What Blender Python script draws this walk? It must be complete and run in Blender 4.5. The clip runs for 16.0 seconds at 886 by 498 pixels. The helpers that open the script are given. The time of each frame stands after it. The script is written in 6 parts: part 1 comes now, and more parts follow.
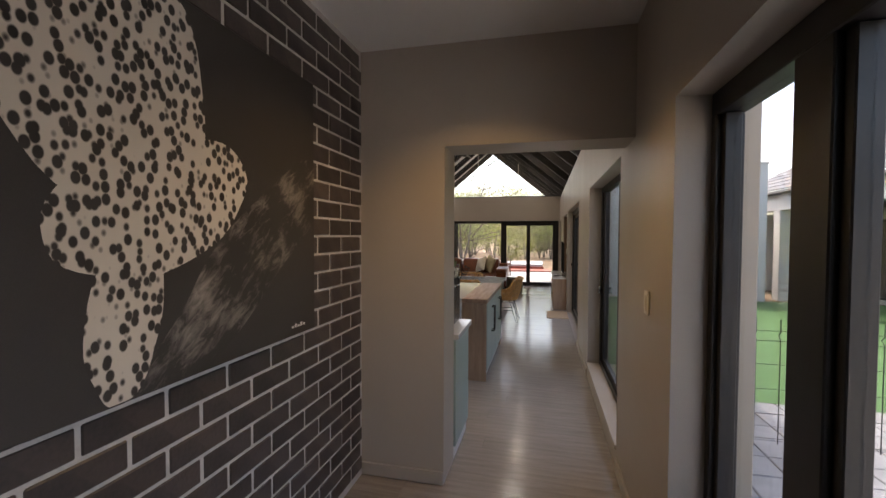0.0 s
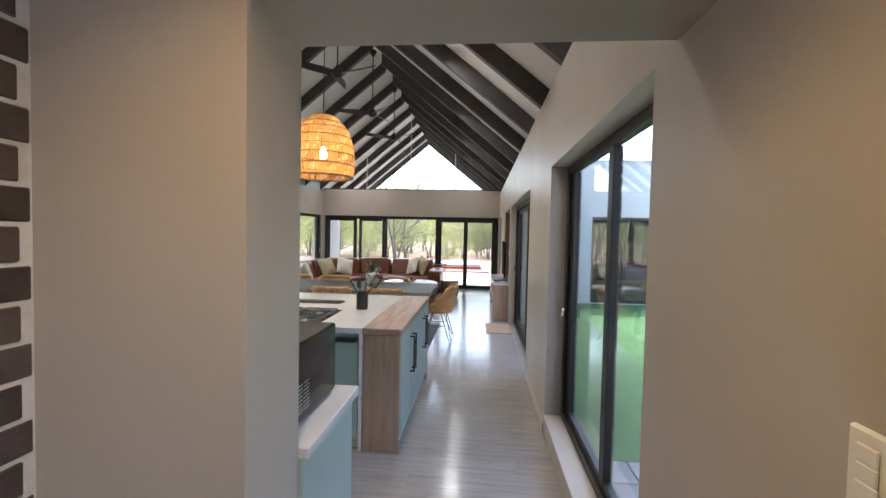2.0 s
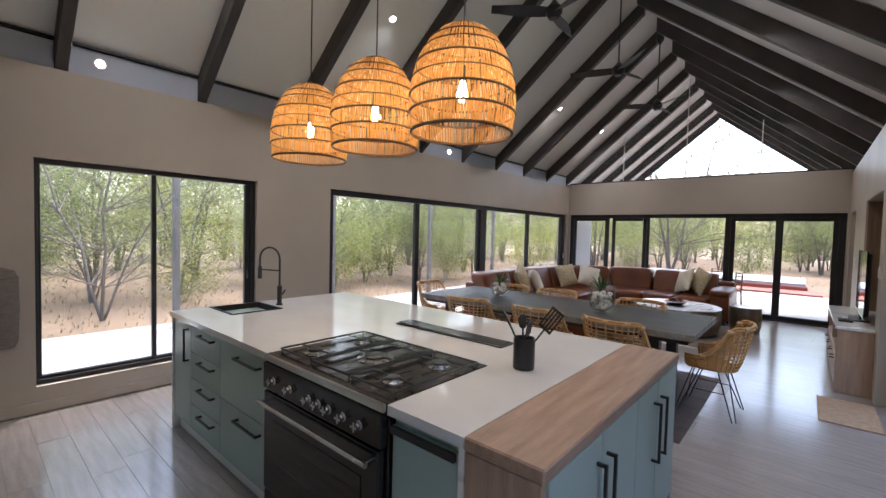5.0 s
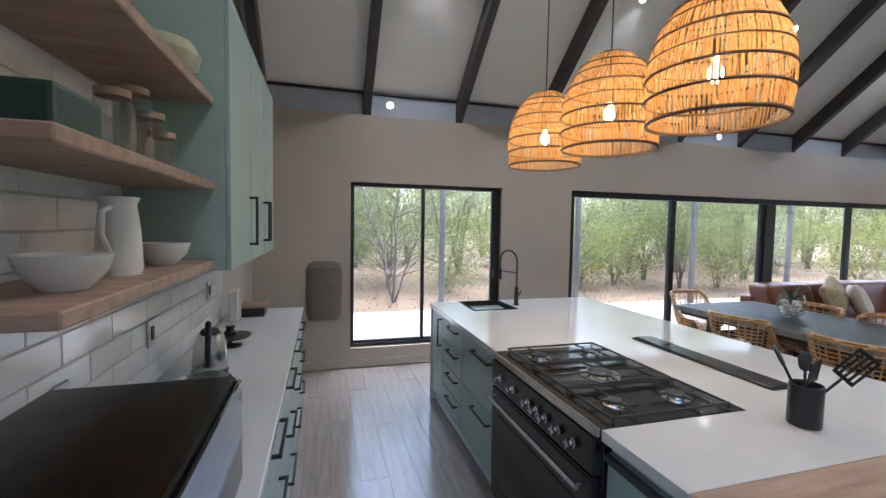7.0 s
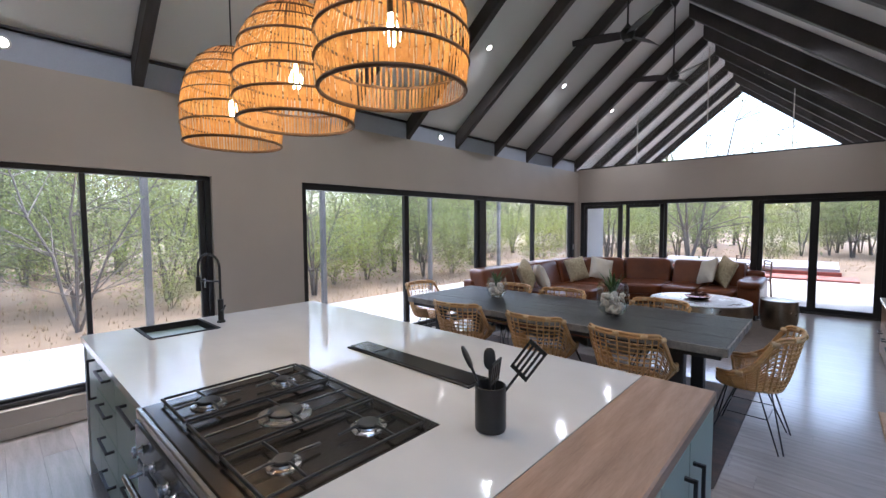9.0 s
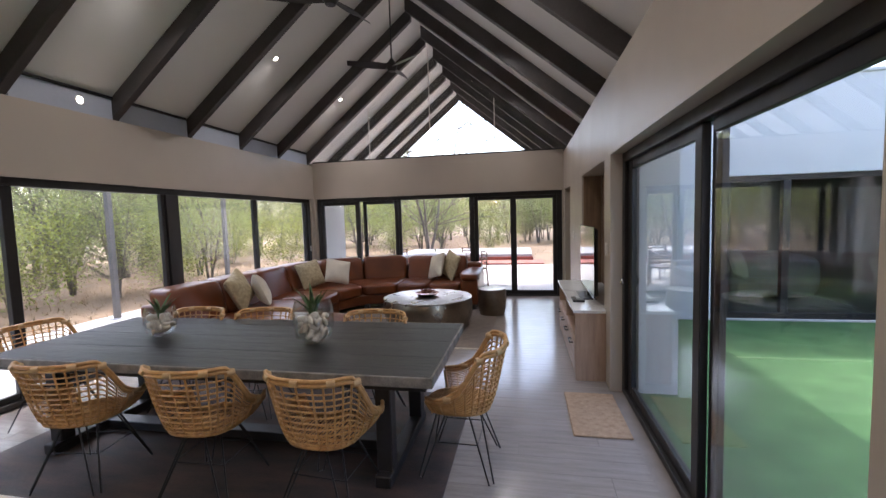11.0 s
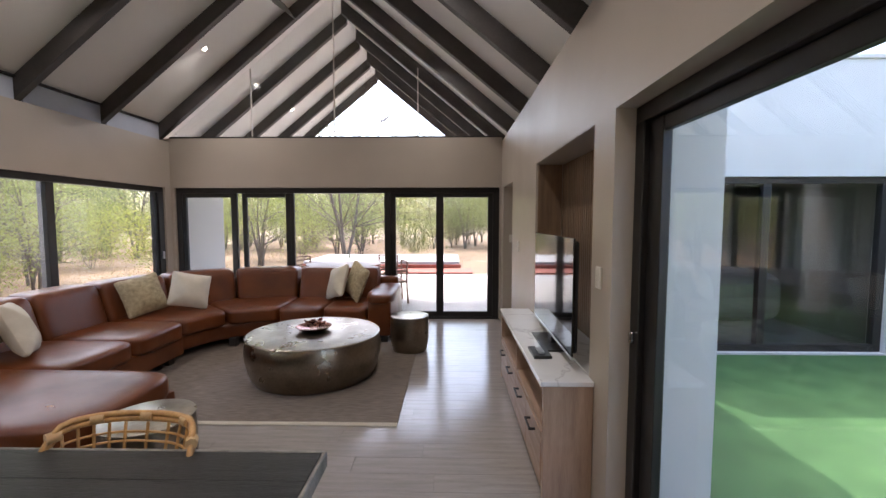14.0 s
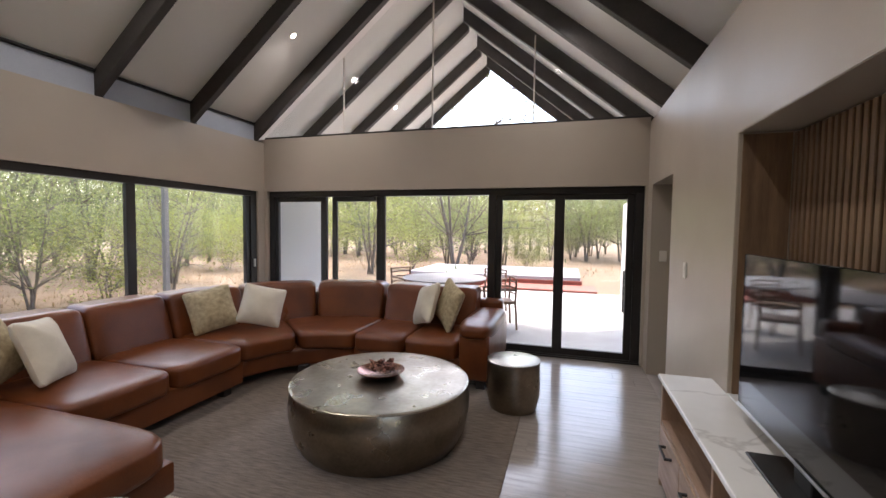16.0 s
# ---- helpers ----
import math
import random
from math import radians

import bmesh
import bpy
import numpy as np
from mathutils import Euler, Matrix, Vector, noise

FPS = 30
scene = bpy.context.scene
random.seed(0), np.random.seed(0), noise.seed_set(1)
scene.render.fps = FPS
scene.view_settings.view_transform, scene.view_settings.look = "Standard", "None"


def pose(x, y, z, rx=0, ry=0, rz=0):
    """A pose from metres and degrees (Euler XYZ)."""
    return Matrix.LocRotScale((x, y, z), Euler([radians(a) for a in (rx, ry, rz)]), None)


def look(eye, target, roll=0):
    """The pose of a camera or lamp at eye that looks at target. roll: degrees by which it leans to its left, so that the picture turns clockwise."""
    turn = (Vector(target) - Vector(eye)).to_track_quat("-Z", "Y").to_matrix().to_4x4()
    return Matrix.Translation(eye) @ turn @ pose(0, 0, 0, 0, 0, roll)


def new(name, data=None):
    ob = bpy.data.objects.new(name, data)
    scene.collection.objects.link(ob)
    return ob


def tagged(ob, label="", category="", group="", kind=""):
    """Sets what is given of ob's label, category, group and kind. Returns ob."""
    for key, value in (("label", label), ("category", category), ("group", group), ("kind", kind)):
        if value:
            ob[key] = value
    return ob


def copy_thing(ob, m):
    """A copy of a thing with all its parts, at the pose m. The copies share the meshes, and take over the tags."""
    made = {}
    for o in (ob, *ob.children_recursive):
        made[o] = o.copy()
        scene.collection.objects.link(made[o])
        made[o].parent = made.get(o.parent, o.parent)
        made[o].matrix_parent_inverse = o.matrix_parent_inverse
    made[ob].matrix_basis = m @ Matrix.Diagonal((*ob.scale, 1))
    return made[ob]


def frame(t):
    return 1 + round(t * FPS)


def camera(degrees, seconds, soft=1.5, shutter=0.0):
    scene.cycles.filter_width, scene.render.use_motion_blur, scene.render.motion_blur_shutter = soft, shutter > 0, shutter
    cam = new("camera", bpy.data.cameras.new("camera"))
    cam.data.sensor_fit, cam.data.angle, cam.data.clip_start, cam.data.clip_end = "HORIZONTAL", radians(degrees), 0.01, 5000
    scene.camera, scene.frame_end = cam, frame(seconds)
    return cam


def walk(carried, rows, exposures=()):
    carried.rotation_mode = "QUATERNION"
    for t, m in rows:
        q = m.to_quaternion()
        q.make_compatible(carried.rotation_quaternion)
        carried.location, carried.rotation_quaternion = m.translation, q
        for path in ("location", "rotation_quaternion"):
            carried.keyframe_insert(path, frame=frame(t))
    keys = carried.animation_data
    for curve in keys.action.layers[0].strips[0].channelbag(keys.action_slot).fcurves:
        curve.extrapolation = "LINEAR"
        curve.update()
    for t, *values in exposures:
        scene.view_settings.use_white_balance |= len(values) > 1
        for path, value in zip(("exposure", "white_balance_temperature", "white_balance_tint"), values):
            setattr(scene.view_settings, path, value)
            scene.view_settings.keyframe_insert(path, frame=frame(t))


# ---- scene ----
cam = camera(93.1, 16.0)
PATH = [
    (0, (0.118, 0.157, 1.628), (-0.346, 2.101, 1.566), 0.2),
    (0.5, (0.059, 0.483, 1.627), (-0.319, 2.446, 1.551), 0.3),
    (1, (0.074, 0.928, 1.623), (-0.223, 2.904, 1.549), 0.6),
    (1.5, (0.052, 1.381, 1.615), (-0.159, 3.368, 1.546), 1.0),
    (2, (0.072, 1.797, 1.622), (-0.103, 3.789, 1.552), 1.2),
    (2.5, (0.136, 2.238, 1.621), (-0.075, 4.225, 1.547), 1.3),
    (3, (0.149, 2.618, 1.601), (-0.111, 4.60, 1.528), 1.5),
    (3.5, (0.153, 2.956, 1.613), (-0.267, 4.91, 1.531), 1.3),
    (4, (0.167, 3.257, 1.611), (-0.484, 5.146, 1.529), 1.4),
    (4.5, (0.142, 3.506, 1.595), (-0.816, 5.259, 1.512), 1.5),
    (5, (0.052, 3.706, 1.593), (-1.255, 5.218, 1.513), 1.5),
    (5.2, (0.013, 3.762, 1.59), (-1.445, 5.129, 1.507), 1.7),
    (6.2, (0.03, 3.80, 1.61), (-1.93, 4.13, 1.51), 1.4),
    (7.3, (0.125, 3.857, 1.648), (-1.761, 4.511, 1.526), 1.0),
    (7.5, (0.097, 3.933, 1.619), (-1.767, 4.647, 1.49), 1.1),
    (8, (0.026, 4.051, 1.618), (-1.728, 5.005, 1.491), 0.5),
    (8.5, (-0.096, 4.215, 1.629), (-1.679, 5.432, 1.51), 0.0),
    (9, (-0.153, 4.409, 1.629), (-1.506, 5.876, 1.511), -0.3),
    (9.5, (-0.131, 4.697, 1.631), (-1.244, 6.355, 1.518), -0.6),
    (9.6, (-0.116, 4.787, 1.64), (-1.153, 6.493, 1.515), -0.9),
    (10, (-0.074, 4.985, 1.619), (-0.939, 6.784, 1.507), -0.9),
    (10.2, (-0.085, 5.096, 1.648), (-0.832, 6.947, 1.52), -1.3),
    (12.3, (-0.227, 6.402, 1.614), (-0.404, 8.389, 1.475), -1.1),
    (12.5, (-0.251, 6.506, 1.63), (-0.408, 8.495, 1.491), -1.2),
    (13, (-0.251, 6.805, 1.619), (-0.36, 8.797, 1.478), -0.8),
    (13.5, (-0.201, 7.155, 1.636), (-0.272, 9.15, 1.513), -0.4),
    (14, (-0.178, 7.494, 1.612), (-0.216, 9.489, 1.475), 0.0),
    (14.5, (-0.171, 7.845, 1.615), (-0.218, 9.84, 1.482), 0.4),
    (15, (-0.111, 8.219, 1.602), (-0.254, 10.21, 1.48), 0.5),
    (15.5, (-0.119, 8.564, 1.594), (-0.418, 10.538, 1.477), 0.5),
    (16, (-0.24, 8.865, 1.609), (-0.814, 10.778, 1.51), 0.7),
]
SKY, SUN, DOWN = 0.36, 1.9, 22.0
EXPOSURES = [(0.0, 1.1, 7100, 15), (0.35, 2.1, 6900, 16), (1.6, 2.12, 6050, 10), (2.2, 2.1, 5900, 10), (3.0, 1.85, 6050, 17), (5.0, 1.5, 5950, 15), (7.4, 1.7, 5400, 12), (8.5, 1.55, 5400, 13), (10.0, 1.4, 5800, 16), (12.5, 1.6, 6250, 17), (16.0, 1.65, 6400, 15)]
walk(cam, [(t, look(eye, target, roll)) for t, eye, target, roll in PATH], EXPOSURES)


# ---------- light ----------
world = bpy.data.worlds.new("sky")
scene.world = world
world.use_nodes = True
_sky = world.node_tree.nodes.new("ShaderNodeTexSky")
_sky.sky_type, _sky.sun_disc = "NISHITA", False
SUN_EL, SUN_AZ = radians(60), radians(-36)          # azimuth from +y towards +x
_sky.sun_elevation, _sky.sun_rotation = SUN_EL, SUN_AZ
_sky.dust_density = 4.0
world.node_tree.nodes["Background"].inputs["Strength"].default_value = SKY
world.node_tree.links.new(_sky.outputs["Color"], world.node_tree.nodes["Background"].inputs["Color"])
sun = new("sun", bpy.data.lights.new("sun", "SUN"))
sun.data.energy, sun.data.angle, sun.data.color = SUN, radians(0.6), (1.0, 0.95, 0.88)
_from = Vector((math.sin(SUN_AZ) * math.cos(SUN_EL), math.cos(SUN_AZ) * math.cos(SUN_EL), math.sin(SUN_EL)))
sun.matrix_world = look((0, 0, 30), Vector((0, 0, 30)) - _from)


# ---------- materials ----------
def pmat(name, c1, c2=None, scale=6.0, rough=0.5, metal=0.0, bump=0.08, fine=90.0, stretch=(1, 1, 1), rnd=0.0, trans=0.0, spec=0.5, island=False, coat=0.0, detail=5.0, rvar=0.12):
    """A principled material: two colours mixed by a coarse and a fine noise, roughness variation and a fine bump."""
    m = bpy.data.materials.new(name)
    m.use_nodes = True
    nt, N, L = m.node_tree, m.node_tree.nodes, m.node_tree.links
    b = N["Principled BSDF"]
    c2 = c2 or tuple(v * 0.8 for v in c1)
    tc, mp = N.new("ShaderNodeTexCoord"), N.new("ShaderNodeMapping")
    mp.inputs["Scale"].default_value = stretch
    L.new(tc.outputs["Object"], mp.inputs["Vector"])
    n1, n2 = N.new("ShaderNodeTexNoise"), N.new("ShaderNodeTexNoise")
    for n, s in ((n1, scale), (n2, fine)):
        n.inputs["Scale"].default_value, n.inputs["Detail"].default_value = s, detail
        L.new(mp.outputs["Vector"], n.inputs["Vector"])
    add = N.new("ShaderNodeMath")
    add.operation = "MULTIPLY_ADD"
    L.new(n2.outputs["Fac"], add.inputs[0])
    add.inputs[1].default_value = 0.5
    L.new(n1.outputs["Fac"], add.inputs[2])
    ramp = N.new("ShaderNodeMapRange")
    ramp.inputs["From Min"].default_value, ramp.inputs["From Max"].default_value = 0.5, 1.0
    L.new(add.outputs[0], ramp.inputs["Value"])
    mix = N.new("ShaderNodeMix")
    mix.data_type = "RGBA"
    mix.inputs["A"].default_value, mix.inputs["B"].default_value = (*c1, 1), (*c2, 1)
    L.new(ramp.outputs["Result"], mix.inputs["Factor"])
    out = mix.outputs["Result"]
    if rnd:
        info = N.new("ShaderNodeNewGeometry" if island else "ShaderNodeObjectInfo")
        r2, hsv = N.new("ShaderNodeMapRange"), N.new("ShaderNodeHueSaturation")
        L.new(info.outputs["Random Per Island" if island else "Random"], r2.inputs["Value"])
        r2.inputs["To Min"].default_value, r2.inputs["To Max"].default_value = 1 - rnd, 1 + rnd
        L.new(r2.outputs["Result"], hsv.inputs["Value"])
        L.new(out, hsv.inputs["Color"])
        out = hsv.outputs["Color"]
    L.new(out, b.inputs["Base Color"])
    b.inputs["Metallic"].default_value = metal
    b.inputs["Specular IOR Level"].default_value = spec
    b.inputs["Coat Weight"].default_value = coat
    rr = N.new("ShaderNodeMapRange")
    rr.inputs["To Min"].default_value, rr.inputs["To Max"].default_value = max(0.02, rough - rvar), min(1, rough + rvar)
    L.new(n1.outputs["Fac"], rr.inputs["Value"])
    L.new(rr.outputs["Result"], b.inputs["Roughness"])
    if bump:
        bp = N.new("ShaderNodeBump")
        bp.inputs["Strength"].default_value, bp.inputs["Distance"].default_value = bump, 0.01
        L.new(add.outputs[0], bp.inputs["Height"])
        L.new(bp.outputs["Normal"], b.inputs["Normal"])
    if trans:
        tr, ms = N.new("ShaderNodeBsdfTranslucent"), N.new("ShaderNodeMixShader")
        L.new(out, tr.inputs["Color"])
        ms.inputs[0].default_value = trans
        L.new(b.outputs[0], ms.inputs[1])
        L.new(tr.outputs[0], ms.inputs[2])
        L.new(ms.outputs[0], N["Material Output"].inputs["Surface"])
    return m


def glass_mat(name, tint=(0.97, 0.985, 0.98), gloss=0.035):
    m = bpy.data.materials.new(name)
    m.use_nodes = True
    N, L = m.node_tree.nodes, m.node_tree.links
    N.remove(N["Principled BSDF"])
    t, g, f, p, x = (N.new("ShaderNode" + k) for k in ("BsdfTransparent", "BsdfGlossy", "LayerWeight", "Math", "MixShader"))
    t.inputs["Color"].default_value = (*tint, 1)
    g.inputs["Roughness"].default_value = 0.01
    f.inputs["Blend"].default_value = 0.5
    p.operation = "POWER"
    p.inputs[1].default_value = 4.0
    q = N.new("ShaderNodeMapRange")
    q.inputs["To Min"].default_value, q.inputs["To Max"].default_value = gloss, 0.9
    for a, b in ((f.outputs["Facing"], p.inputs[0]), (p.outputs[0], q.inputs["Value"]), (q.outputs["Result"], x.inputs[0]), (t.outputs[0], x.inputs[1]), (g.outputs[0], x.inputs[2]), (x.outputs[0], N["Material Output"].inputs["Surface"])):
        L.new(a, b)
    return m


def glow_mat(name, colour, strength):
    m = bpy.data.materials.new(name)
    m.use_nodes = True
    b = m.node_tree.nodes["Principled BSDF"]
    b.inputs["Base Color"].default_value = (*colour, 1)
    b.inputs["Emission Color"].default_value, b.inputs["Emission Strength"].default_value = (*colour, 1), strength
    return m


M = {
    "wall": pmat("taupe_wall_paint", (0.43, 0.375, 0.315), (0.395, 0.345, 0.29), 1.5, 0.42, bump=0.03, fine=160),
    "white": pmat("white_ceiling_paint", (0.74, 0.735, 0.70), (0.70, 0.69, 0.655), 1.2, 0.7, bump=0.03, fine=120),
    "infill": pmat("blue_grey_board", (0.42, 0.45, 0.52), (0.36, 0.39, 0.46), 2.0, 0.6, bump=0.03),
    "beam": pmat("dark_stained_rafter", (0.062, 0.054, 0.050), (0.036, 0.031, 0.029), 3.0, 0.5, bump=0.25, fine=40, stretch=(1, 6, 1), rnd=0.12),
    "frame": pmat("dark_bronze_aluminium", (0.014, 0.012, 0.012), (0.009, 0.008, 0.008), 4.0, 0.45, metal=0.0, bump=0.02),
    "alu": pmat("brushed_aluminium", (0.6, 0.6, 0.6), (0.5, 0.5, 0.5), 4.0, 0.35, metal=1.0, bump=0.02),
    "glass": glass_mat("window_glass"),
    "vase_glass": glass_mat("clear_vase_glass", (0.96, 0.975, 0.97), 0.06),
    "floor": pmat("grey_oak_vinyl", (0.345, 0.31, 0.285), (0.235, 0.205, 0.185), 3.0, 0.17, bump=0.025, fine=30, stretch=(0.8, 9, 1), rnd=0.035, spec=0.6),
    "joint": pmat("dark_floor_joint", (0.25, 0.22, 0.20), rough=0.8),
    "brick": pmat("dark_brown_brick", (0.075, 0.055, 0.047), (0.034, 0.028, 0.027), 6.0, 0.42, bump=0.25, fine=70, rnd=0.30),
    "brick_rest": pmat("dark_brown_brick_far", (0.075, 0.055, 0.047), (0.034, 0.028, 0.027), 6.0, 0.42, bump=0.25, fine=70, rnd=0.30, island=True),
    "mortar": pmat("pale_grey_mortar", (0.56, 0.53, 0.50), (0.44, 0.42, 0.395), 20.0, 0.9, bump=0.3),
    "mint": pmat("mint_green_lacquer", (0.315, 0.405, 0.37), (0.295, 0.38, 0.35), 2.0, 0.38, bump=0.01, rvar=0.05),
    "stone": pmat("white_quartz", (0.74, 0.74, 0.73), (0.66, 0.66, 0.66), 1.8, 0.10, bump=0.0, fine=12, rvar=0.03),
    "whiteboard": pmat("white_lacquer_panel", (0.72, 0.73, 0.72), (0.68, 0.69, 0.68), 2.0, 0.4, bump=0.01),
    "oak": pmat("pale_pinkish_oak", (0.40, 0.27, 0.195), (0.25, 0.16, 0.11), 3.0, 0.45, bump=0.12, fine=26, stretch=(9, 0.8, 9), detail=6),
    "oak_v": pmat("pale_oak_upright_grain", (0.42, 0.29, 0.21), (0.27, 0.175, 0.125), 3.0, 0.48, bump=0.12, fine=26, stretch=(9, 9, 0.7), detail=6),
    "slat": pmat("walnut_slat", (0.23, 0.145, 0.085), (0.13, 0.08, 0.05), 3.0, 0.5, bump=0.1, fine=30, stretch=(9, 9, 0.6), rnd=0.2),
    "black": pmat("matt_black_metal", (0.012, 0.012, 0.013), (0.02, 0.02, 0.02), 9.0, 0.35, bump=0.02),
    "granite": pmat("black_granite_sink", (0.012, 0.012, 0.013), (0.02, 0.02, 0.021), 40.0, 0.75, bump=0.05, spec=0.25),
    "enamel": pmat("black_enamel", (0.008, 0.008, 0.009), (0.014, 0.013, 0.013), 5.0, 0.14, bump=0.0, rvar=0.05),
    "steel": pmat("polished_steel", (0.62, 0.60, 0.58), (0.5, 0.48, 0.46), 12.0, 0.22, metal=1.0, bump=0.02),
    "hobsteel": pmat("smoked_hob_steel", (0.16, 0.14, 0.125), (0.10, 0.09, 0.08), 8.0, 0.2, metal=1.0, bump=0.02),
    "leather": pmat("cognac_leather", (0.165, 0.046, 0.0125), (0.085, 0.0235, 0.007), 3.0, 0.33, bump=0.2, fine=130, rvar=0.13, spec=0.4),
    "ivory": pmat("ivory_linen", (0.66, 0.60, 0.49), (0.54, 0.48, 0.39), 8.0, 0.85, bump=0.35, fine=220),
    "gold": pmat("gold_beige_brocade", (0.52, 0.43, 0.27), (0.27, 0.22, 0.13), 26.0, 0.8, bump=0.4, fine=160),
    "bronze": pmat("hammered_antique_bronze", (0.30, 0.25, 0.19), (0.19, 0.155, 0.115), 5.0, 0.30, metal=1.0, bump=0.10, fine=45, rvar=0.1),
    "bronze_top": pmat("worn_bronze_top", (0.46, 0.42, 0.345), (0.29, 0.255, 0.20), 5.0, 0.30, metal=1.0, bump=0.06, fine=30),
    "rug": pmat("grey_beige_flatweave", (0.25, 0.20, 0.16), (0.115, 0.092, 0.074), 9.0, 0.95, bump=0.8, fine=120, stretch=(1, 7, 1)),
    "jute": pmat("jute_mat", (0.42, 0.29, 0.185), (0.27, 0.175, 0.105), 22.0, 0.95, bump=0.8, fine=110),
    "hide": pmat("dark_patchwork_rug", (0.012, 0.011, 0.012), (0.085, 0.052, 0.040), 2.2, 0.7, bump=0.3, fine=60, stretch=(1, 4, 1)),
    "rattan": pmat("honey_rattan", (0.58, 0.33, 0.12), (0.38, 0.19, 0.065), 20.0, 0.42, bump=0.2, fine=80),
    "bind": pmat("pale_cane_binding", (0.60, 0.40, 0.20), (0.45, 0.28, 0.13), 30.0, 0.5, bump=0.3),
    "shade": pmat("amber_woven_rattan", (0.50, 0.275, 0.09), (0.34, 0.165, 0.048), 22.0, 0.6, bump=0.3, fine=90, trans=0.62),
    "hoop": pmat("dark_rattan_hoop", (0.12, 0.06, 0.022), (0.06, 0.03, 0.012), 20.0, 0.6, bump=0.3),
    "tabletop": pmat("ebonised_plank", (0.014, 0.0135, 0.014), (0.042, 0.040, 0.039), 2.5, 0.36, bump=0.6, fine=26, stretch=(1.2, 10, 10), rnd=0.25, spec=0.22),
    "tabletrim": pmat("worn_table_edge", (0.30, 0.27, 0.235), (0.10, 0.09, 0.08), 12.0, 0.5, bump=0.3),
    "ebony": pmat("ebonised_frame", (0.020, 0.018, 0.018), (0.035, 0.03, 0.03), 5.0, 0.45, bump=0.2, fine=30),
    "pebble": pmat("cream_pebble", (0.74, 0.68, 0.60), (0.52, 0.44, 0.37), 10.0, 0.6, bump=0.2, rnd=0.2, island=True),
    "leaf_s": pmat("succulent_green", (0.045, 0.10, 0.03), (0.09, 0.16, 0.05), 12.0, 0.5, bump=0.1, trans=0.15),
    "copper": pmat("dark_copper", (0.32, 0.16, 0.12), (0.18, 0.08, 0.06), 20.0, 0.22, metal=1.0, bump=0.2),
    "tv": pmat("tv_screen", (0.006, 0.006, 0.007), (0.006, 0.006, 0.007), 3.0, 0.05, bump=0.0, rvar=0.01),
    "plastic": pmat("white_plastic", (0.70, 0.67, 0.61), (0.66, 0.63, 0.57), 3.0, 0.35, bump=0.0),
    "tile": pmat("white_marble_tile", (0.85, 0.85, 0.84), (0.70, 0.70, 0.71), 3.0, 0.15, bump=0.01, fine=9, rnd=0.04),
    "ceramic": pmat("white_ceramic", (0.70, 0.69, 0.66), (0.62, 0.61, 0.58), 6.0, 0.25, bump=0.02),
    "greenbox": pmat("dark_green_tin", (0.012, 0.045, 0.038), (0.02, 0.06, 0.05), 6.0, 0.4, bump=0.02),
    "olive": pmat("olive_glaze", (0.34, 0.34, 0.20), (0.46, 0.45, 0.33), 8.0, 0.25, bump=0.03),
    "basket": pmat("taupe_woven_basket", (0.20, 0.175, 0.15), (0.14, 0.12, 0.10), 24.0, 0.85, bump=0.5, fine=120, stretch=(1, 1, 3)),
    "plaster": pmat("pale_grey_plaster", (0.60, 0.585, 0.56), (0.53, 0.515, 0.49), 1.5, 0.85, bump=0.15, fine=60),
    "plaster_b": pmat("beige_plaster", (0.42, 0.355, 0.28), (0.37, 0.31, 0.24), 1.5, 0.85, bump=0.15, fine=60),
    "rooftile": pmat("grey_concrete_rooftile", (0.16, 0.16, 0.17), (0.11, 0.11, 0.115), 4.0, 0.8, bump=0.2, rnd=0.15, island=True),
    "turf": pmat("artificial_turf", (0.060, 0.145, 0.042), (0.036, 0.095, 0.027), 3.0, 0.9, bump=0.8, fine=200),
    "blade": pmat("turf_blade", (0.065, 0.165, 0.045), (0.04, 0.11, 0.03), 30.0, 0.8, bump=0.0, rnd=0.3, island=True, trans=0.2),
    "paver": pmat("grey_concrete_paver", (0.25, 0.25, 0.26), (0.17, 0.17, 0.18), 5.0, 0.9, bump=0.3, rnd=0.12),
    "slab": pmat("pale_concrete_slab", (0.42, 0.41, 0.40), (0.33, 0.32, 0.31), 2.0, 0.8, bump=0.15, fine=50),
    "redbrick": pmat("red_step_brick", (0.30, 0.085, 0.055), (0.20, 0.06, 0.04), 6.0, 0.8, bump=0.2, rnd=0.15),
    "earth": pmat("dry_bush_earth", (0.235, 0.155, 0.088), (0.145, 0.098, 0.058), 0.35, 0.95, bump=0.5, fine=3.0),
    "straw": pmat("dry_grass", (0.36, 0.26, 0.15), (0.26, 0.18, 0.10), 4.0, 0.9, bump=0.0, rnd=0.25, island=True, trans=0.5),
    "bark": pmat("grey_brown_bark", (0.19, 0.155, 0.125), (0.11, 0.09, 0.07), 9.0, 0.9, bump=0.6, fine=40, stretch=(3, 3, 0.6)),
    "leaf_a": pmat("bush_leaf", (0.28, 0.31, 0.13), (0.19, 0.22, 0.09), 1.2, 0.6, bump=0.0, rnd=0.35, island=True, trans=0.5),
    "leaf_b": pmat("yellowing_leaf", (0.33, 0.34, 0.09), (0.20, 0.24, 0.065), 1.2, 0.6, bump=0.0, rnd=0.35, island=True, trans=0.5),
    "leaf_c": pmat("dark_leaf", (0.22, 0.24, 0.12), (0.15, 0.17, 0.09), 1.2, 0.6, bump=0.0, rnd=0.35, island=True, trans=0.5),
    "canvas": pmat("charcoal_canvas_print", (0.030, 0.025, 0.022), (0.045, 0.038, 0.034), 2.0, 0.55, bump=0.1, fine=300),
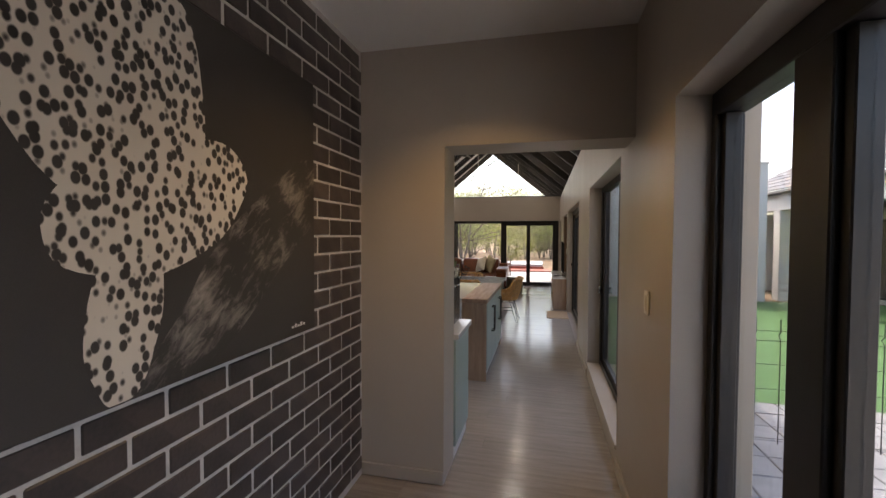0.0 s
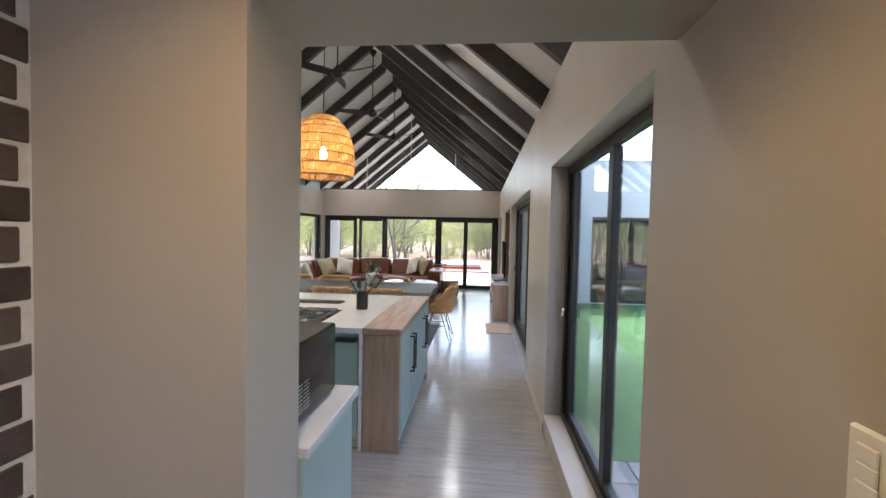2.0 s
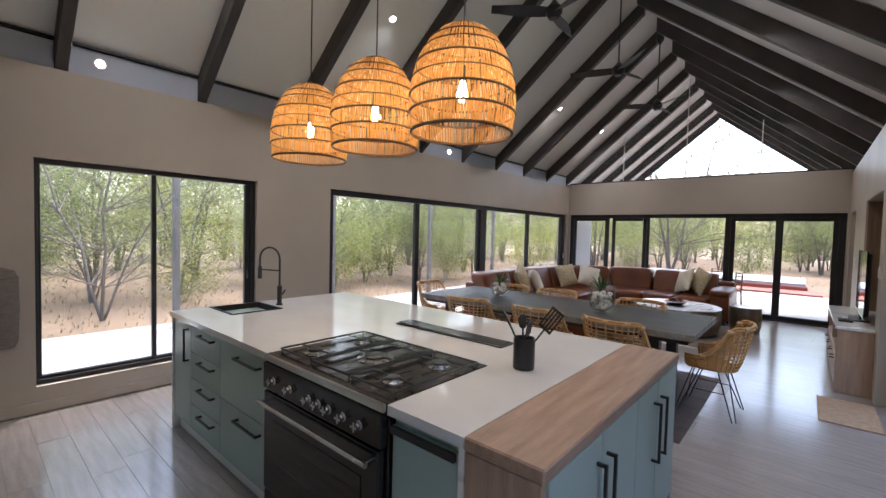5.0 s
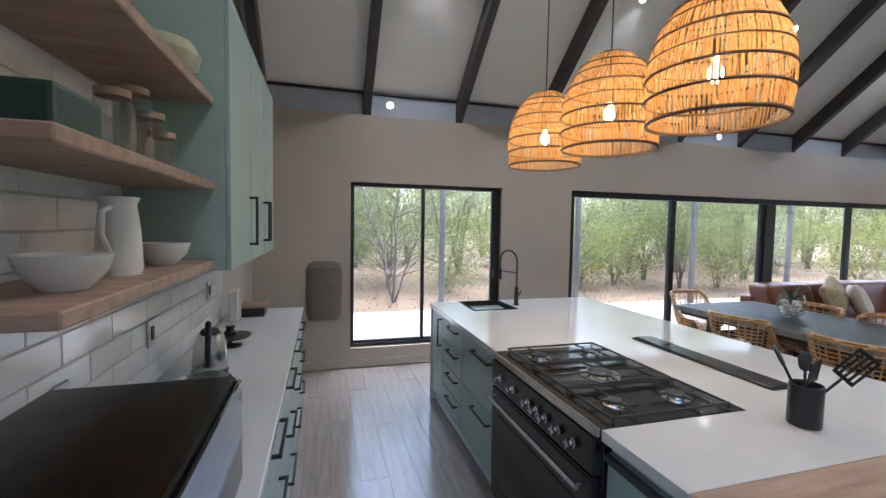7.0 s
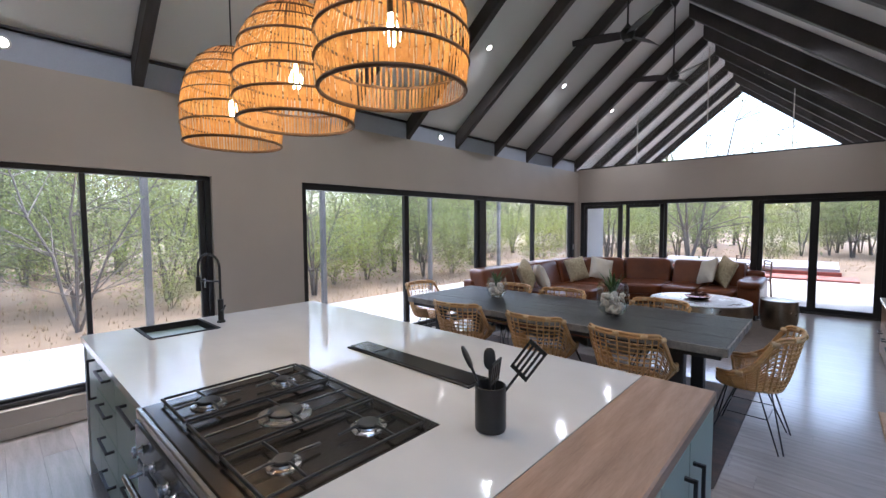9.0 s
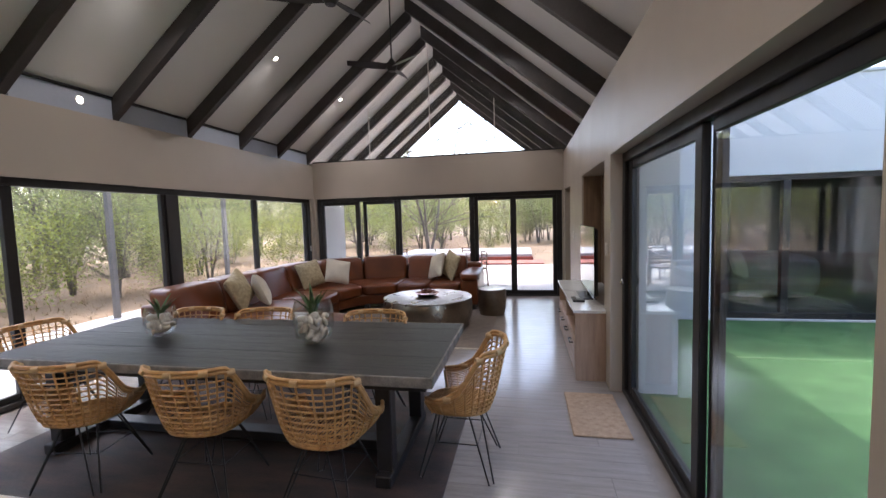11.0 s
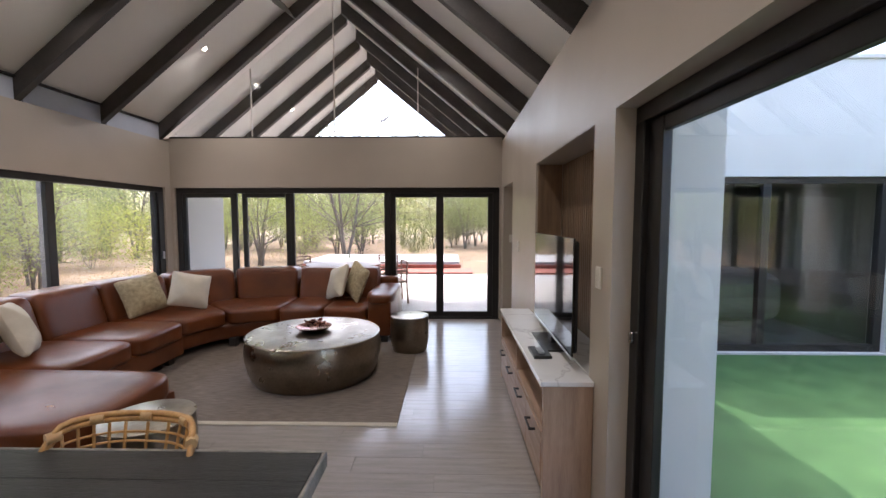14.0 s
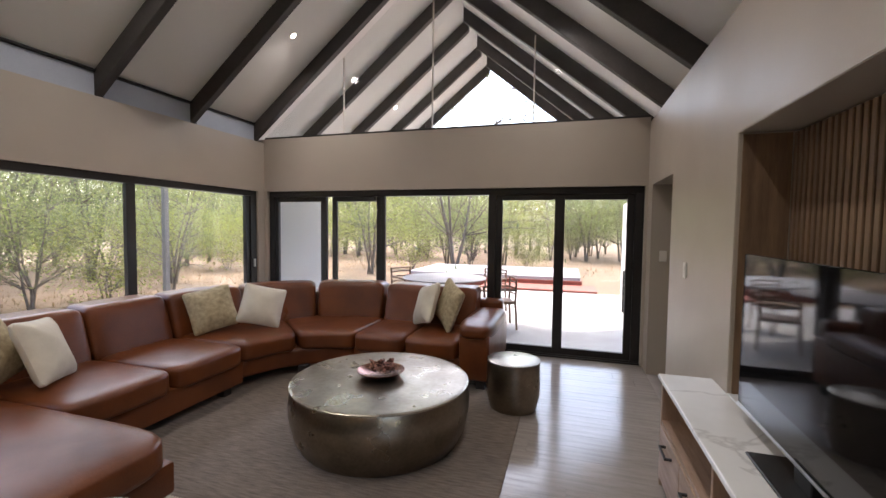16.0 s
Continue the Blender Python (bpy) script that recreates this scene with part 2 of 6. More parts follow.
    "teak": pmat("weathered_teak", (0.24, 0.15, 0.10), (0.15, 0.09, 0.06), 5.0, 0.6, bump=0.2, stretch=(1, 6, 1)),
    "steelgrey": pmat("grey_painted_steel", (0.17, 0.155, 0.14), (0.12, 0.11, 0.10), 4.0, 0.5, bump=0.05),
    # dark colour stands in for the shade inside rooms behind outdoor windows
    "room_shade": pmat("dark_paint_as_room_shade", (0.10, 0.09, 0.08), (0.08, 0.07, 0.06), 2.0, 0.9),
    "downlight": glow_mat("downlight_lens", (1.0, 0.93, 0.8), 14.0),
    "bulb": glow_mat("warm_filament_bulb", (1.0, 0.72, 0.36), 45.0),
}



def veined(m, colour, scale, width, strength):
    """Adds thin wandering veins to a stone."""
    N, L = m.node_tree.nodes, m.node_tree.links
    slot = N["Principled BSDF"].inputs["Base Color"]
    ground = slot.links[0].from_socket
    tc, no, sb, ab, mr, mx = (N.new("ShaderNode" + k) for k in ("TexCoord", "TexNoise", "Math", "Math", "MapRange", "Mix"))
    no.inputs["Scale"].default_value, no.inputs["Detail"].default_value, no.inputs["Distortion"].default_value = scale, 5.0, 0.9
    sb.operation, ab.operation, mx.data_type = "SUBTRACT", "ABSOLUTE", "RGBA"
    sb.inputs[1].default_value = 0.5
    mr.inputs["From Max"].default_value, mr.inputs["To Min"].default_value, mr.inputs["To Max"].default_value = width, strength, 0.0
    mx.inputs["B"].default_value = (*colour, 1)
    for a, b in ((tc.outputs["Object"], no.inputs["Vector"]), (no.outputs["Fac"], sb.inputs[0]), (sb.outputs[0], ab.inputs[0]), (ab.outputs[0], mr.inputs["Value"]), (mr.outputs["Result"], mx.inputs["Factor"]), (ground, mx.inputs["A"]), (mx.outputs["Result"], slot)):
        L.new(a, b)


veined(M["stone"], (0.40, 0.39, 0.39), 1.0, 0.012, 0.55)


# ---------- building blocks ----------
def box(bm, x0, x1, y0, y1, z0, z1):
    v = [bm.verts.new((x, y, z)) for x in (x0, x1) for y in (y0, y1) for z in (z0, z1)]
    for f in ((0, 1, 3, 2), (4, 6, 7, 5), (0, 4, 5, 1), (2, 3, 7, 6), (0, 2, 6, 4), (1, 5, 7, 3)):
        bm.faces.new([v[i] for i in f])
    return bm


def bevelled(bm, w=0.004, n=1):
    bmesh.ops.bevel(bm, geom=bm.edges[:], offset=w, segments=n, profile=0.6, affect="EDGES")
    return bm


def bbox(x0, x1, y0, y1, z0, z1, w=0.004, n=1):
    bm = box(bmesh.new(), x0, x1, y0, y1, z0, z1)
    return bevelled(bm, min(w, 0.45 * min(abs(x1 - x0), abs(y1 - y0), abs(z1 - z0))), n) if w else bm


def tube(bm, pts, r, sides=6, r2=None, closed=False, caps=True):
    """A round rod through points, its radius from r to r2."""
    pts = [Vector(p) for p in pts]
    n, rings, last = len(pts), [], None
    for i, p in enumerate(pts):
        a, b = (pts[i - 1], pts[(i + 1) % n]) if closed else (pts[max(i - 1, 0)], pts[min(i + 1, n - 1)])
        d = (b - a).normalized()
        side = last - d * last.dot(d) if last is not None else (d.orthogonal())
        side = side.normalized() if side.length > 1e-5 else d.orthogonal().normalized()
        last = side
        up = d.cross(side)
        rr = r + ((r2 if r2 is not None else r) - r) * i / max(n - 1, 1)
        rings.append([bm.verts.new(p + rr * (math.cos(2 * math.pi * k / sides) * side + math.sin(2 * math.pi * k / sides) * up)) for k in range(sides)])
    for i in range(n if closed else n - 1):
        A, B = rings[i], rings[(i + 1) % n]
        for k in range(sides):
            bm.faces.new((A[k], A[(k + 1) % sides], B[(k + 1) % sides], B[k]))
    if caps and not closed:
        bm.faces.new(rings[0][::-1])
        bm.faces.new(rings[-1])
    return bm


def lathe(bm, prof, n=40, cx=0.0, cy=0.0):
    """A turned body from (radius, height) pairs."""
    rings = []
    for r, z in prof:
        rings.append([bm.verts.new((cx, cy, z))] if r < 1e-6 else [bm.verts.new((cx + r * math.cos(2 * math.pi * k / n), cy + r * math.sin(2 * math.pi * k / n), z)) for k in range(n)])
    for A, B in zip(rings, rings[1:]):
        for k in range(n):
            q = [A[k % len(A)], A[(k + 1) % len(A)], B[(k + 1) % len(B)], B[k % len(B)]]
            q = [v for i, v in enumerate(q) if v not in q[:i]]
            if len(q) > 2:
                bm.faces.new(q)
    return bm


def soft(place, n=8, p=3.2):
    """A stuffed cushion: place maps u, v, w in -1..1 to a point; p: how square it is."""
    bm = bmesh.new()
    bmesh.ops.create_cube(bm, size=2)
    bmesh.ops.subdivide_edges(bm, edges=bm.edges[:], cuts=n, use_grid_fill=True)
    for v in bm.verts:
        c = Vector([math.copysign(abs(a) ** 0.72, a) for a in v.co])
        c /= (abs(c.x) ** p + abs(c.y) ** p + abs(c.z) ** p) ** (1 / p)
        c *= 1.0
        v.co = place(*c)
    return bm


def block(cx, cy, cz, sx, sy, sz):
    return lambda u, v, w: (cx + u * sx / 2, cy + v * sy / 2, cz + w * sz / 2)


def finish(name, bm, material, smooth=None):
    bmesh.ops.recalc_face_normals(bm, faces=bm.faces[:])
    me = bpy.data.meshes.new(name)
    if smooth:
        for f in bm.faces:
            f.smooth = True
    bm.to_mesh(me)
    bm.free()
    me.materials.append(M[material] if isinstance(material, str) else material)
    if smooth and smooth is not True:
        me.set_sharp_from_angle(angle=radians(smooth))
    return me


def part(name, bm, material, parent, label="", smooth=None):
    """One mesh object under a thing or a part."""
    ob = new(name, finish(name, bm, material, smooth))
    ob.parent = parent
    return tagged(ob, label) if label else ob


def again(name, data, parent, m):
    """One more part on mesh data that exists already."""
    ob = new(name, data)
    ob.parent, ob.matrix_basis = parent, m
    return ob


def thing(name, at, label, category, group="", turn=0.0, kind=""):
    ob = new(name)
    ob.matrix_basis = pose(*at, 0, 0, turn)
    ob.empty_display_size = 0.1
    return tagged(ob, label, category, group, kind)


def single(name, bm, material, label, category, smooth=None, at=(0, 0, 0), turn=0.0, kind="", group=""):
    ob = new(name, finish(name, bm, material, smooth))
    ob.matrix_basis = pose(*at, 0, 0, turn)
    return tagged(ob, label, category, group, kind)


def setting(name, bm, material, label, category, smooth=None):
    return single(name, bm, material, label, category, smooth, kind="structure")


def cells(lo, hi, cuts):
    e = sorted({lo, hi, *[c for c in cuts if lo < c < hi]})
    return list(zip(e, e[1:]))


def pierced(axis, d0, d1, a0, a1, z0, z1, holes):
    """A wall between two planes of one axis, with openings (a, b, low, high) right through it."""
    bm = bmesh.new()
    for a, b in cells(a0, a1, [h[i] for h in holes for i in (0, 1)]):
        mid = (a + b) / 2
        gaps = sorted((h[2], h[3]) for h in holes if h[0] < mid < h[1])
        z = z0
        for lo, hi in gaps + [(z1, z1)]:
            if lo > z + 1e-4:
                box(bm, *((d0, d1, a, b) if axis == "x" else (a, b, d0, d1)), z, lo)
            z = max(z, hi)
    bmesh.ops.remove_doubles(bm, verts=bm.verts[:], dist=1e-5)
    return bm


def bars(parent, axis, d, depth, name, rects, material="frame"):
    """Framing bars (a0, a1, z0, z1) in a plane of one axis."""
    for a0, a1, z0, z1 in rects:
        part(name, bbox(*((d, d + depth, a0, a1) if axis == "x" else (a0, a1, d, d + depth)), z0, z1, 0.004), material, parent)


def glazing(parent, axis, d, panes):
    for a0, a1, z0, z1 in panes:
        p = part("pane", bbox(*((d, d + 0.008, a0, a1) if axis == "x" else (a0, a1, d, d + 0.008)), z0, z1, 0), "glass", parent)
        p.visible_shadow = False


# ---------- the shell ----------
XL, XR, YF, YK, YH, RIDGE = -4.72, 0.63, 14.255, 3.09, 2.78, -2.045
SLOPE, RAFTER_Z, CEIL_Z = 0.82, 2.92, 3.16

setting("wall_west", pierced("x", XL - 0.23, XL, YH, YF + 0.23, -0.1, 2.865, [(4.115, 5.955, 0.22, 2.12), (6.93, 14.12, -0.1, 2.13)]), "wall", "taupe painted wall with two wide windows", "wall")
east = pierced("x", XR, XR + 0.23, -2.5, YF + 0.23, -0.1, 2.865, [(-0.5, 2.03, -0.1, 2.19), (3.25, 5.25, 0.16, 2.18), (6.68, 9.61, -0.1, 2.16), (9.91, 11.545, 0.7, 2.15), (13.05, 14.0, -0.1, 2.12)])
setting("wall_east", east, "wall", "taupe painted wall with doors, niche and passage", "wall")
setting("wall_north", pierced("y", YF, YF + 0.23, XL - 0.23, XR, -0.1, 2.92, [(XL + 0.05, 0.6, -0.1, 2.135)]), "wall", "taupe painted band above the glazed doors", "wall")
# kitchen back wall with the passage into the hall, up into the roof
bm = pierced("y", YH, YK, XL, XR, -0.1, 2.92, [(-0.50, XR, -0.1, 2.20)])
v = [bm.verts.new(p) for y in (YH, YK) for p in ((XL, y, 2.92), (XR, y, 2.92), (XR, y, 3.2), (RIDGE, y, 5.38), (XL, y, 3.2))]
for i in range(5):
    bm.faces.new((v[i], v[(i + 1) % 5], v[5 + (i + 1) % 5], v[5 + i]))
bm.faces.new(v[:5]), bm.faces.new(v[5:][::-1])
setting("wall_south", bm, "wall", "taupe painted wall with a passage to the hall", "wall")
# hall
setting("wall_hall_end", box(bmesh.new(), -1.3, XR + 0.23, -2.73, -2.5, -0.1, 3.0), "wall", "plain taupe wall closing the hall", "wall")
setting("ceiling_hall", box(bmesh.new(), -1.3, XR, -2.5, YH, 2.845, 3.0), "white", "flat white painted hall ceiling", "ceiling")
# niche box behind the east wall
bm = bmesh.new()
box(bm, XR + 0.23, 1.23, 9.70, 9.91, -0.1, 3.0)
box(bm, XR + 0.23, 1.23, 11.545, 11.75, -0.1, 3.0)
box(bm, 0.93, 1.23, 9.91, 11.545, -0.1, 3.0)
box(bm, XR + 0.23, 0.93, 9.91, 11.545, 2.15, 3.0)
box(bm, XR + 0.23, 0.93, 9.91, 11.545, -0.1, 0.7)
setting("wall_niche", bm, "plaster", "pale plastered box of the media niche", "wall")
bm = bmesh.new()
box(bm, XR + 0.004, 0.926, 9.91, 9.914, 0.7, 2.15)
box(bm, XR + 0.004, 0.926, 11.541, 11.545, 0.7, 2.15)
box(bm, XR + 0.004, 0.926, 9.914, 11.541, 2.146, 2.15)
box(bm, 0.922, 0.93, 9.914, 11.541, 0.7, 2.146)
setting("trim_niche", bm, "wall", "taupe lining of the niche", "wall")
# passage beyond the east door opening
bm = bmesh.new()
box(bm, 2.2, 2.3, 12.9, 14.2, -0.1, 2.5)
box(bm, XR + 0.23, 2.3, 12.9, 13.0, -0.1, 2.5)
box(bm, XR + 0.23, 2.3, 14.05, 14.2, -0.1, 2.5)
box(bm, XR + 0.23, 2.3, 12.9, 14.2, 2.4, 2.5)
setting("wall_passage", bm, "wall", "taupe walls of a side passage", "wall")

# roof: ceiling boards, ridge, rafters
for side, name in ((1, "ceiling_west"), (-1, "ceiling_east")):
    bm = bmesh.new()
    low = XL - 0.75 if side > 0 else XR + 0.62
    zl = CEIL_Z - SLOPE * (0.75 if side > 0 else 0.62)
    zt = CEIL_Z + SLOPE * (RIDGE - XL)
    q = [(low, zl), (RIDGE, zt), (RIDGE, zt + 0.22), (low, zl + 0.22)]
    a = [bm.verts.new((x, YH + 0.02, z)) for x, z in q]
    b = [bm.verts.new((x, 18.5, z)) for x, z in q]
    for i in range(4):
        bm.faces.new((a[i], a[(i + 1) % 4], b[(i + 1) % 4], b[i]))
    bm.faces.new(a), bm.faces.new(b)
    setting(name, bm, "white", "sloping white ceiling boards between dark rafters", "ceiling")


def rafter_mesh(side):
    """One sloping beam, from beyond the wall plate up to the ridge."""
    bm = bmesh.new()
    end = 0.55 if side > 0 else 0.5
    x0 = XL - end if side > 0 else XR + end
    z0, z1, top = RAFTER_Z - SLOPE * end, RAFTER_Z + SLOPE * (RIDGE - XL), CEIL_Z - RAFTER_Z - 0.004
    q = [(x0, z0), (RIDGE, z1), (RIDGE, z1 + top), (x0, z0 + top)]
    a = [bm.verts.new((x, -0.045, z)) for x, z in q]
    b = [bm.verts.new((x, 0.045, z)) for x, z in q]
    for i in range(4):
        bm.faces.new((a[i], a[(i + 1) % 4], b[(i + 1) % 4], b[i]))
    bm.faces.new(a), bm.faces.new(b)
    return bevelled(bm, 0.006)


RAFTERS = [3.2 + 1.093 * i for i in range(15)]
raft = {s: finish("rafter", rafter_mesh(s), "beam") for s in (1, -1)}
for y in RAFTERS:
    pair = thing("rafter_pair", (0, y if y < 18.4 else 18.4, 0), "dark stained timber rafters meeting at the ridge", "roof beam", "rafters of the vaulted roof", kind="structure")
    for s in (1, -1):
        again("rafter", raft[s], pair, pose(0, 0 if s > 0 else -0.36, 0))

# boards between rafters above the wall plates
for i, (a, b) in enumerate(zip(RAFTERS, RAFTERS[1:])):
    if b > YF + 0.3:
        break
    setting("infill_board", bbox(XL - 0.06, XL - 0.03, a + 0.047, b - 0.047, 2.867, 3.10, 0.002), "infill", "blue-grey infill board between rafter ends", "infill board")
    setting("infill_board", bbox(XR + 0.19, XR + 0.22, a - 0.313, b - 0.407, 2.867, 2.985, 0.002), "infill", "blue-grey infill board between rafter ends", "infill board")
    setting("infill_trim", bbox(XL - 0.05, XL + 0.004, a + 0.047, b - 0.047, 3.105, 3.125, 0.002), "frame", "thin dark trim under the ceiling", "trim")

# frameless gable glazing over the north wall
gable = thing("gable_glazing", (0, YF + 0.05, 2.92), "frameless glass gable with thin silicone joints", "window", kind="structure")
part("channel", bbox(XL, XR, -0.03, 0.03, 0, 0.03, 0.003), "frame", gable)
edges = [XL + (XR - XL) * i / 4 for i in range(5)]
for a, b in zip(edges, edges[1:]):
    bm = bmesh.new()
    top = lambda x: SLOPE * (RIDGE - XL - abs(x - RIDGE)) + 0.02
    pts = [(a + 0.004, 0.03), (b - 0.004, 0.03), (b - 0.004, max(0.04, top(b - 0.004))), (a + 0.004, max(0.04, top(a + 0.004)))]
    f = [bm.verts.new((x, 0, z)) for x, z in pts]
    g = [bm.verts.new((x, 0.01, z)) for x, z in pts]
    bm.faces.new(f), bm.faces.new(g[::-1])
    for i in range(4):
        bm.faces.new((f[i], f[(i + 1) % 4], g[(i + 1) % 4], g[i]))
    part("pane", bm, "glass", gable).visible_shadow = False
for x in edges[1:-1]:
    part("joint", bbox(x - 0.009, x + 0.009, -0.004, 0.014, 0.03, max(0.1, SLOPE * (RIDGE - XL - abs(x - RIDGE))), 0.002), "plastic", gable, "milky silicone joint")

# ---------- windows and doors ----------
def window_thing(name, label, at=(0, 0, 0)):
    return thing(name, at, label, "window", kind="structure")


def sill_board(name, parent, axis, d0, d1, a0, a1, z, material="wall"):
    part(name, bbox(*((d0, d1, a0, a1) if axis == "x" else (a0, a1, d0, d1)), z - 0.03, z + 0.004, 0.004), material, parent)


w = window_thing("window_1", "dark aluminium sliding kitchen window onto the bush")
d = XL - 0.14
bars(w, "x", d, 0.09, "window_frame", [(4.115, 5.955, 2.075, 2.12), (4.115, 5.955, 0.224, 0.262), (4.115, 4.14, 0.262, 2.075), (5.90, 5.955, 0.262, 2.075)])
bars(w, "x", d + 0.02, 0.05, "sash", [(4.14, 4.158, 0.262, 2.075), (5.85, 5.90, 0.262, 2.075), (4.95, 4.988, 0.262, 2.075), (4.158, 4.95, 0.262, 0.29), (4.988, 5.85, 0.262, 0.29)])
glazing(w, "x", d + 0.04, [(4.158, 4.95, 0.29, 2.075), (4.988, 5.85, 0.29, 2.075)])
part("catch", bbox(d + 0.07, d + 0.085, 5.865, 5.885, 1.0, 1.10, 0.004), "steel", w, "small bright catch")

w = window_thing("window_2", "long dark aluminium sliding doors onto the bush")
bars(w, "x", d, 0.11, "window_frame", [(6.93, 14.12, 2.05, 2.13), (6.93, 14.12, 0.004, 0.06), (6.93, 7.0, 0.06, 2.05), (14.0, 14.12, 0.06, 2.05), (10.36, 10.56, 0.06, 2.05)])
bars(w, "x", d + 0.025, 0.06, "stile", [(8.59, 8.68, 0.06, 2.05), (12.20, 12.30, 0.06, 2.05), (10.30, 10.36, 0.06, 2.05), (13.93, 14.0, 0.06, 2.05)])
bars(w, "x", d + 0.03, 0.045, "rail", [(7.0, 8.59, 0.06, 0.12), (8.68, 10.30, 0.06, 0.12), (10.56, 12.20, 0.06, 0.12), (12.30, 13.93, 0.06, 0.12)])
glazing(w, "x", d + 0.05, [(7.0, 8.59, 0.12, 2.05), (8.68, 10.30, 0.12, 2.05), (10.56, 12.20, 0.12, 2.05), (12.30, 13.93, 0.12, 2.05)])
part("lock", bbox(d + 0.11, d + 0.135, 14.04, 14.075, 1.0, 1.12, 0.006), "alu", w, "small bright lock")

w = window_thing("window_3", "dark aluminium stacking doors, one bay standing open")
d = YF + 0.05
bars(w, "y", d, 0.12, "window_frame", [(-4.67, 0.6, 2.05, 2.135), (-4.67, 0.6, 0.004, 0.03), (-4.67, -4.58, 0.03, 2.05), (0.50, 0.6, 0.03, 2.05), (-1.26, -1.16, 0.03, 2.05)])
bars(w, "y", d + 0.02, 0.05, "stile", [(-4.58, -4.52, 0.03, 2.05), (-3.78, -3.68, 0.03, 2.05), (-2.80, -2.74, 0.03, 2.05)])
bars(w, "y", d + 0.075, 0.04, "stile", [(-3.62, -3.54, 0.03, 2.05), (-2.90, -2.82, 0.03, 2.05)])
bars(w, "y", d + 0.03, 0.05, "stile", [(-1.16, -1.08, 0.03, 2.05), (-0.42, -0.30, 0.03, 2.05), (0.42, 0.50, 0.03, 2.05)])
bars(w, "y", d + 0.03, 0.05, "rail", [(-1.08, -0.42, 0.03, 0.11), (-0.30, 0.42, 0.03, 0.11), (-1.08, -0.42, 1.98, 2.05), (-0.30, 0.42, 1.98, 2.05), (-4.52, -3.78, 1.98, 2.05), (-4.52, -3.78, 0.03, 0.11), (-3.54, -2.90, 1.98, 2.05), (-3.54, -2.90, 0.03, 0.11)])
glazing(w, "y", d + 0.05, [(-1.08, -0.42, 0.11, 1.98), (-0.30, 0.42, 0.11, 1.98), (-4.52, -3.78, 0.11, 1.98), (-3.54, -2.90, 0.11, 1.98)])
part("track", bbox(-4.67, 0.6, YF + 0.006, d, 0.004, 0.018, 0.003), "frame", w)

w = window_thing("window_4", "low-silled dark aluminium window onto the courtyard")
d = XR + 0.13
bars(w, "x", d, 0.06, "window_frame", [(3.25, 5.25, 2.12, 2.18), (3.25, 5.25, 0.164, 0.22), (3.25, 3.31, 0.22, 2.12), (5.17, 5.25, 0.22, 2.12)])
bars(w, "x", d + 0.02, 0.05, "sash", [(5.08, 5.17, 0.22, 2.12), (4.145, 4.235, 0.22, 2.12), (4.235, 5.08, 0.22, 0.27), (3.31, 4.145, 0.22, 0.27)])
glazing(w, "x", d + 0.04, [(3.31, 4.145, 0.27, 2.12), (4.235, 5.08, 0.27, 2.12)])
sill_board("window_sill", w, "x", XR - 0.012, d, 3.252, 5.248, 0.164, "wall")
part("catch", bbox(d - 0.035, d, 5.18, 5.215, 0.98, 1.06, 0.006), "steel", w, "small bright catch")

w = window_thing("window_5", "wide dark aluminium sliding door onto the courtyard")
bars(w, "x", d - 0.03, 0.12, "window_frame", [(6.68, 9.61, 2.08, 2.16), (6.68, 9.61, 0.004, 0.05), (6.68, 6.76, 0.05, 2.08), (9.52, 9.61, 0.05, 2.08)])
bars(w, "x", d, 0.045, "stile", [(9.40, 9.52, 0.05, 2.08), (7.975, 8.065, 0.05, 2.08), (6.76, 6.83, 0.05, 2.08)])
bars(w, "x", d + 0.047, 0.035, "stile", [(7.865, 7.97, 0.05, 2.08)])
bars(w, "x", d + 0.005, 0.035, "rail", [(8.065, 9.40, 0.05, 0.12), (6.83, 7.86, 0.05, 0.12), (8.065, 9.40, 2.01, 2.08), (6.83, 7.86, 2.01, 2.08)])
glazing(w, "x", d + 0.02, [(8.065, 9.40, 0.12, 2.01), (6.83, 7.865, 0.12, 2.01)])
part("lock", bbox(d - 0.055, d - 0.03, 9.55, 9.575, 1.0, 1.06, 0.006), "steel", w, "small bright lock")

w = window_thing("window_6", "dark aluminium glazed entrance door and side light")
bars(w, "x", d, 0.10, "window_frame", [(-0.5, 2.03, 2.10, 2.19), (-0.5, 2.03, 0.004, 0.06), (1.985, 2.03, 0.06, 2.10), (1.31, 1.47, 0.06, 2.10), (-0.5, -0.4, 0.06, 2.10)])
bars(w, "x", d + 0.02, 0.06, "stile", [(1.955, 1.985, 0.06, 2.10), (1.47, 1.51, 0.06, 2.10), (1.27, 1.31, 0.06, 2.10)])
glazing(w, "x", d + 0.05, [(1.51, 1.955, 0.06, 2.10), (-0.4, 1.27, 0.06, 2.10)])
part("pull_handle", tube(bmesh.new(), [(d - 0.01, 1.38, 0.92), (d - 0.07, 1.38, 0.92), (d - 0.07, 1.24, 0.92)], 0.012, 8), "black", w, smooth=40)

# skirtings
for x0, x1, y0, y1 in ([(XR - 0.016, XR, 2.05, 3.24), (XR - 0.016, XR, 5.26, 6.67), (XR - 0.016, XR, 11.76, 13.04), (-1.068, -0.501, YH - 0.016, YH), (XL, XL + 0.016, YK, 6.92), (XL + 0.016, -3.70, YK, YK + 0.016)]):
    setting("baseboard", bbox(x0, x1, y0, y1, 0.004, 0.09, 0.004), "wall", "painted skirting board at the wall's foot", "baseboard")

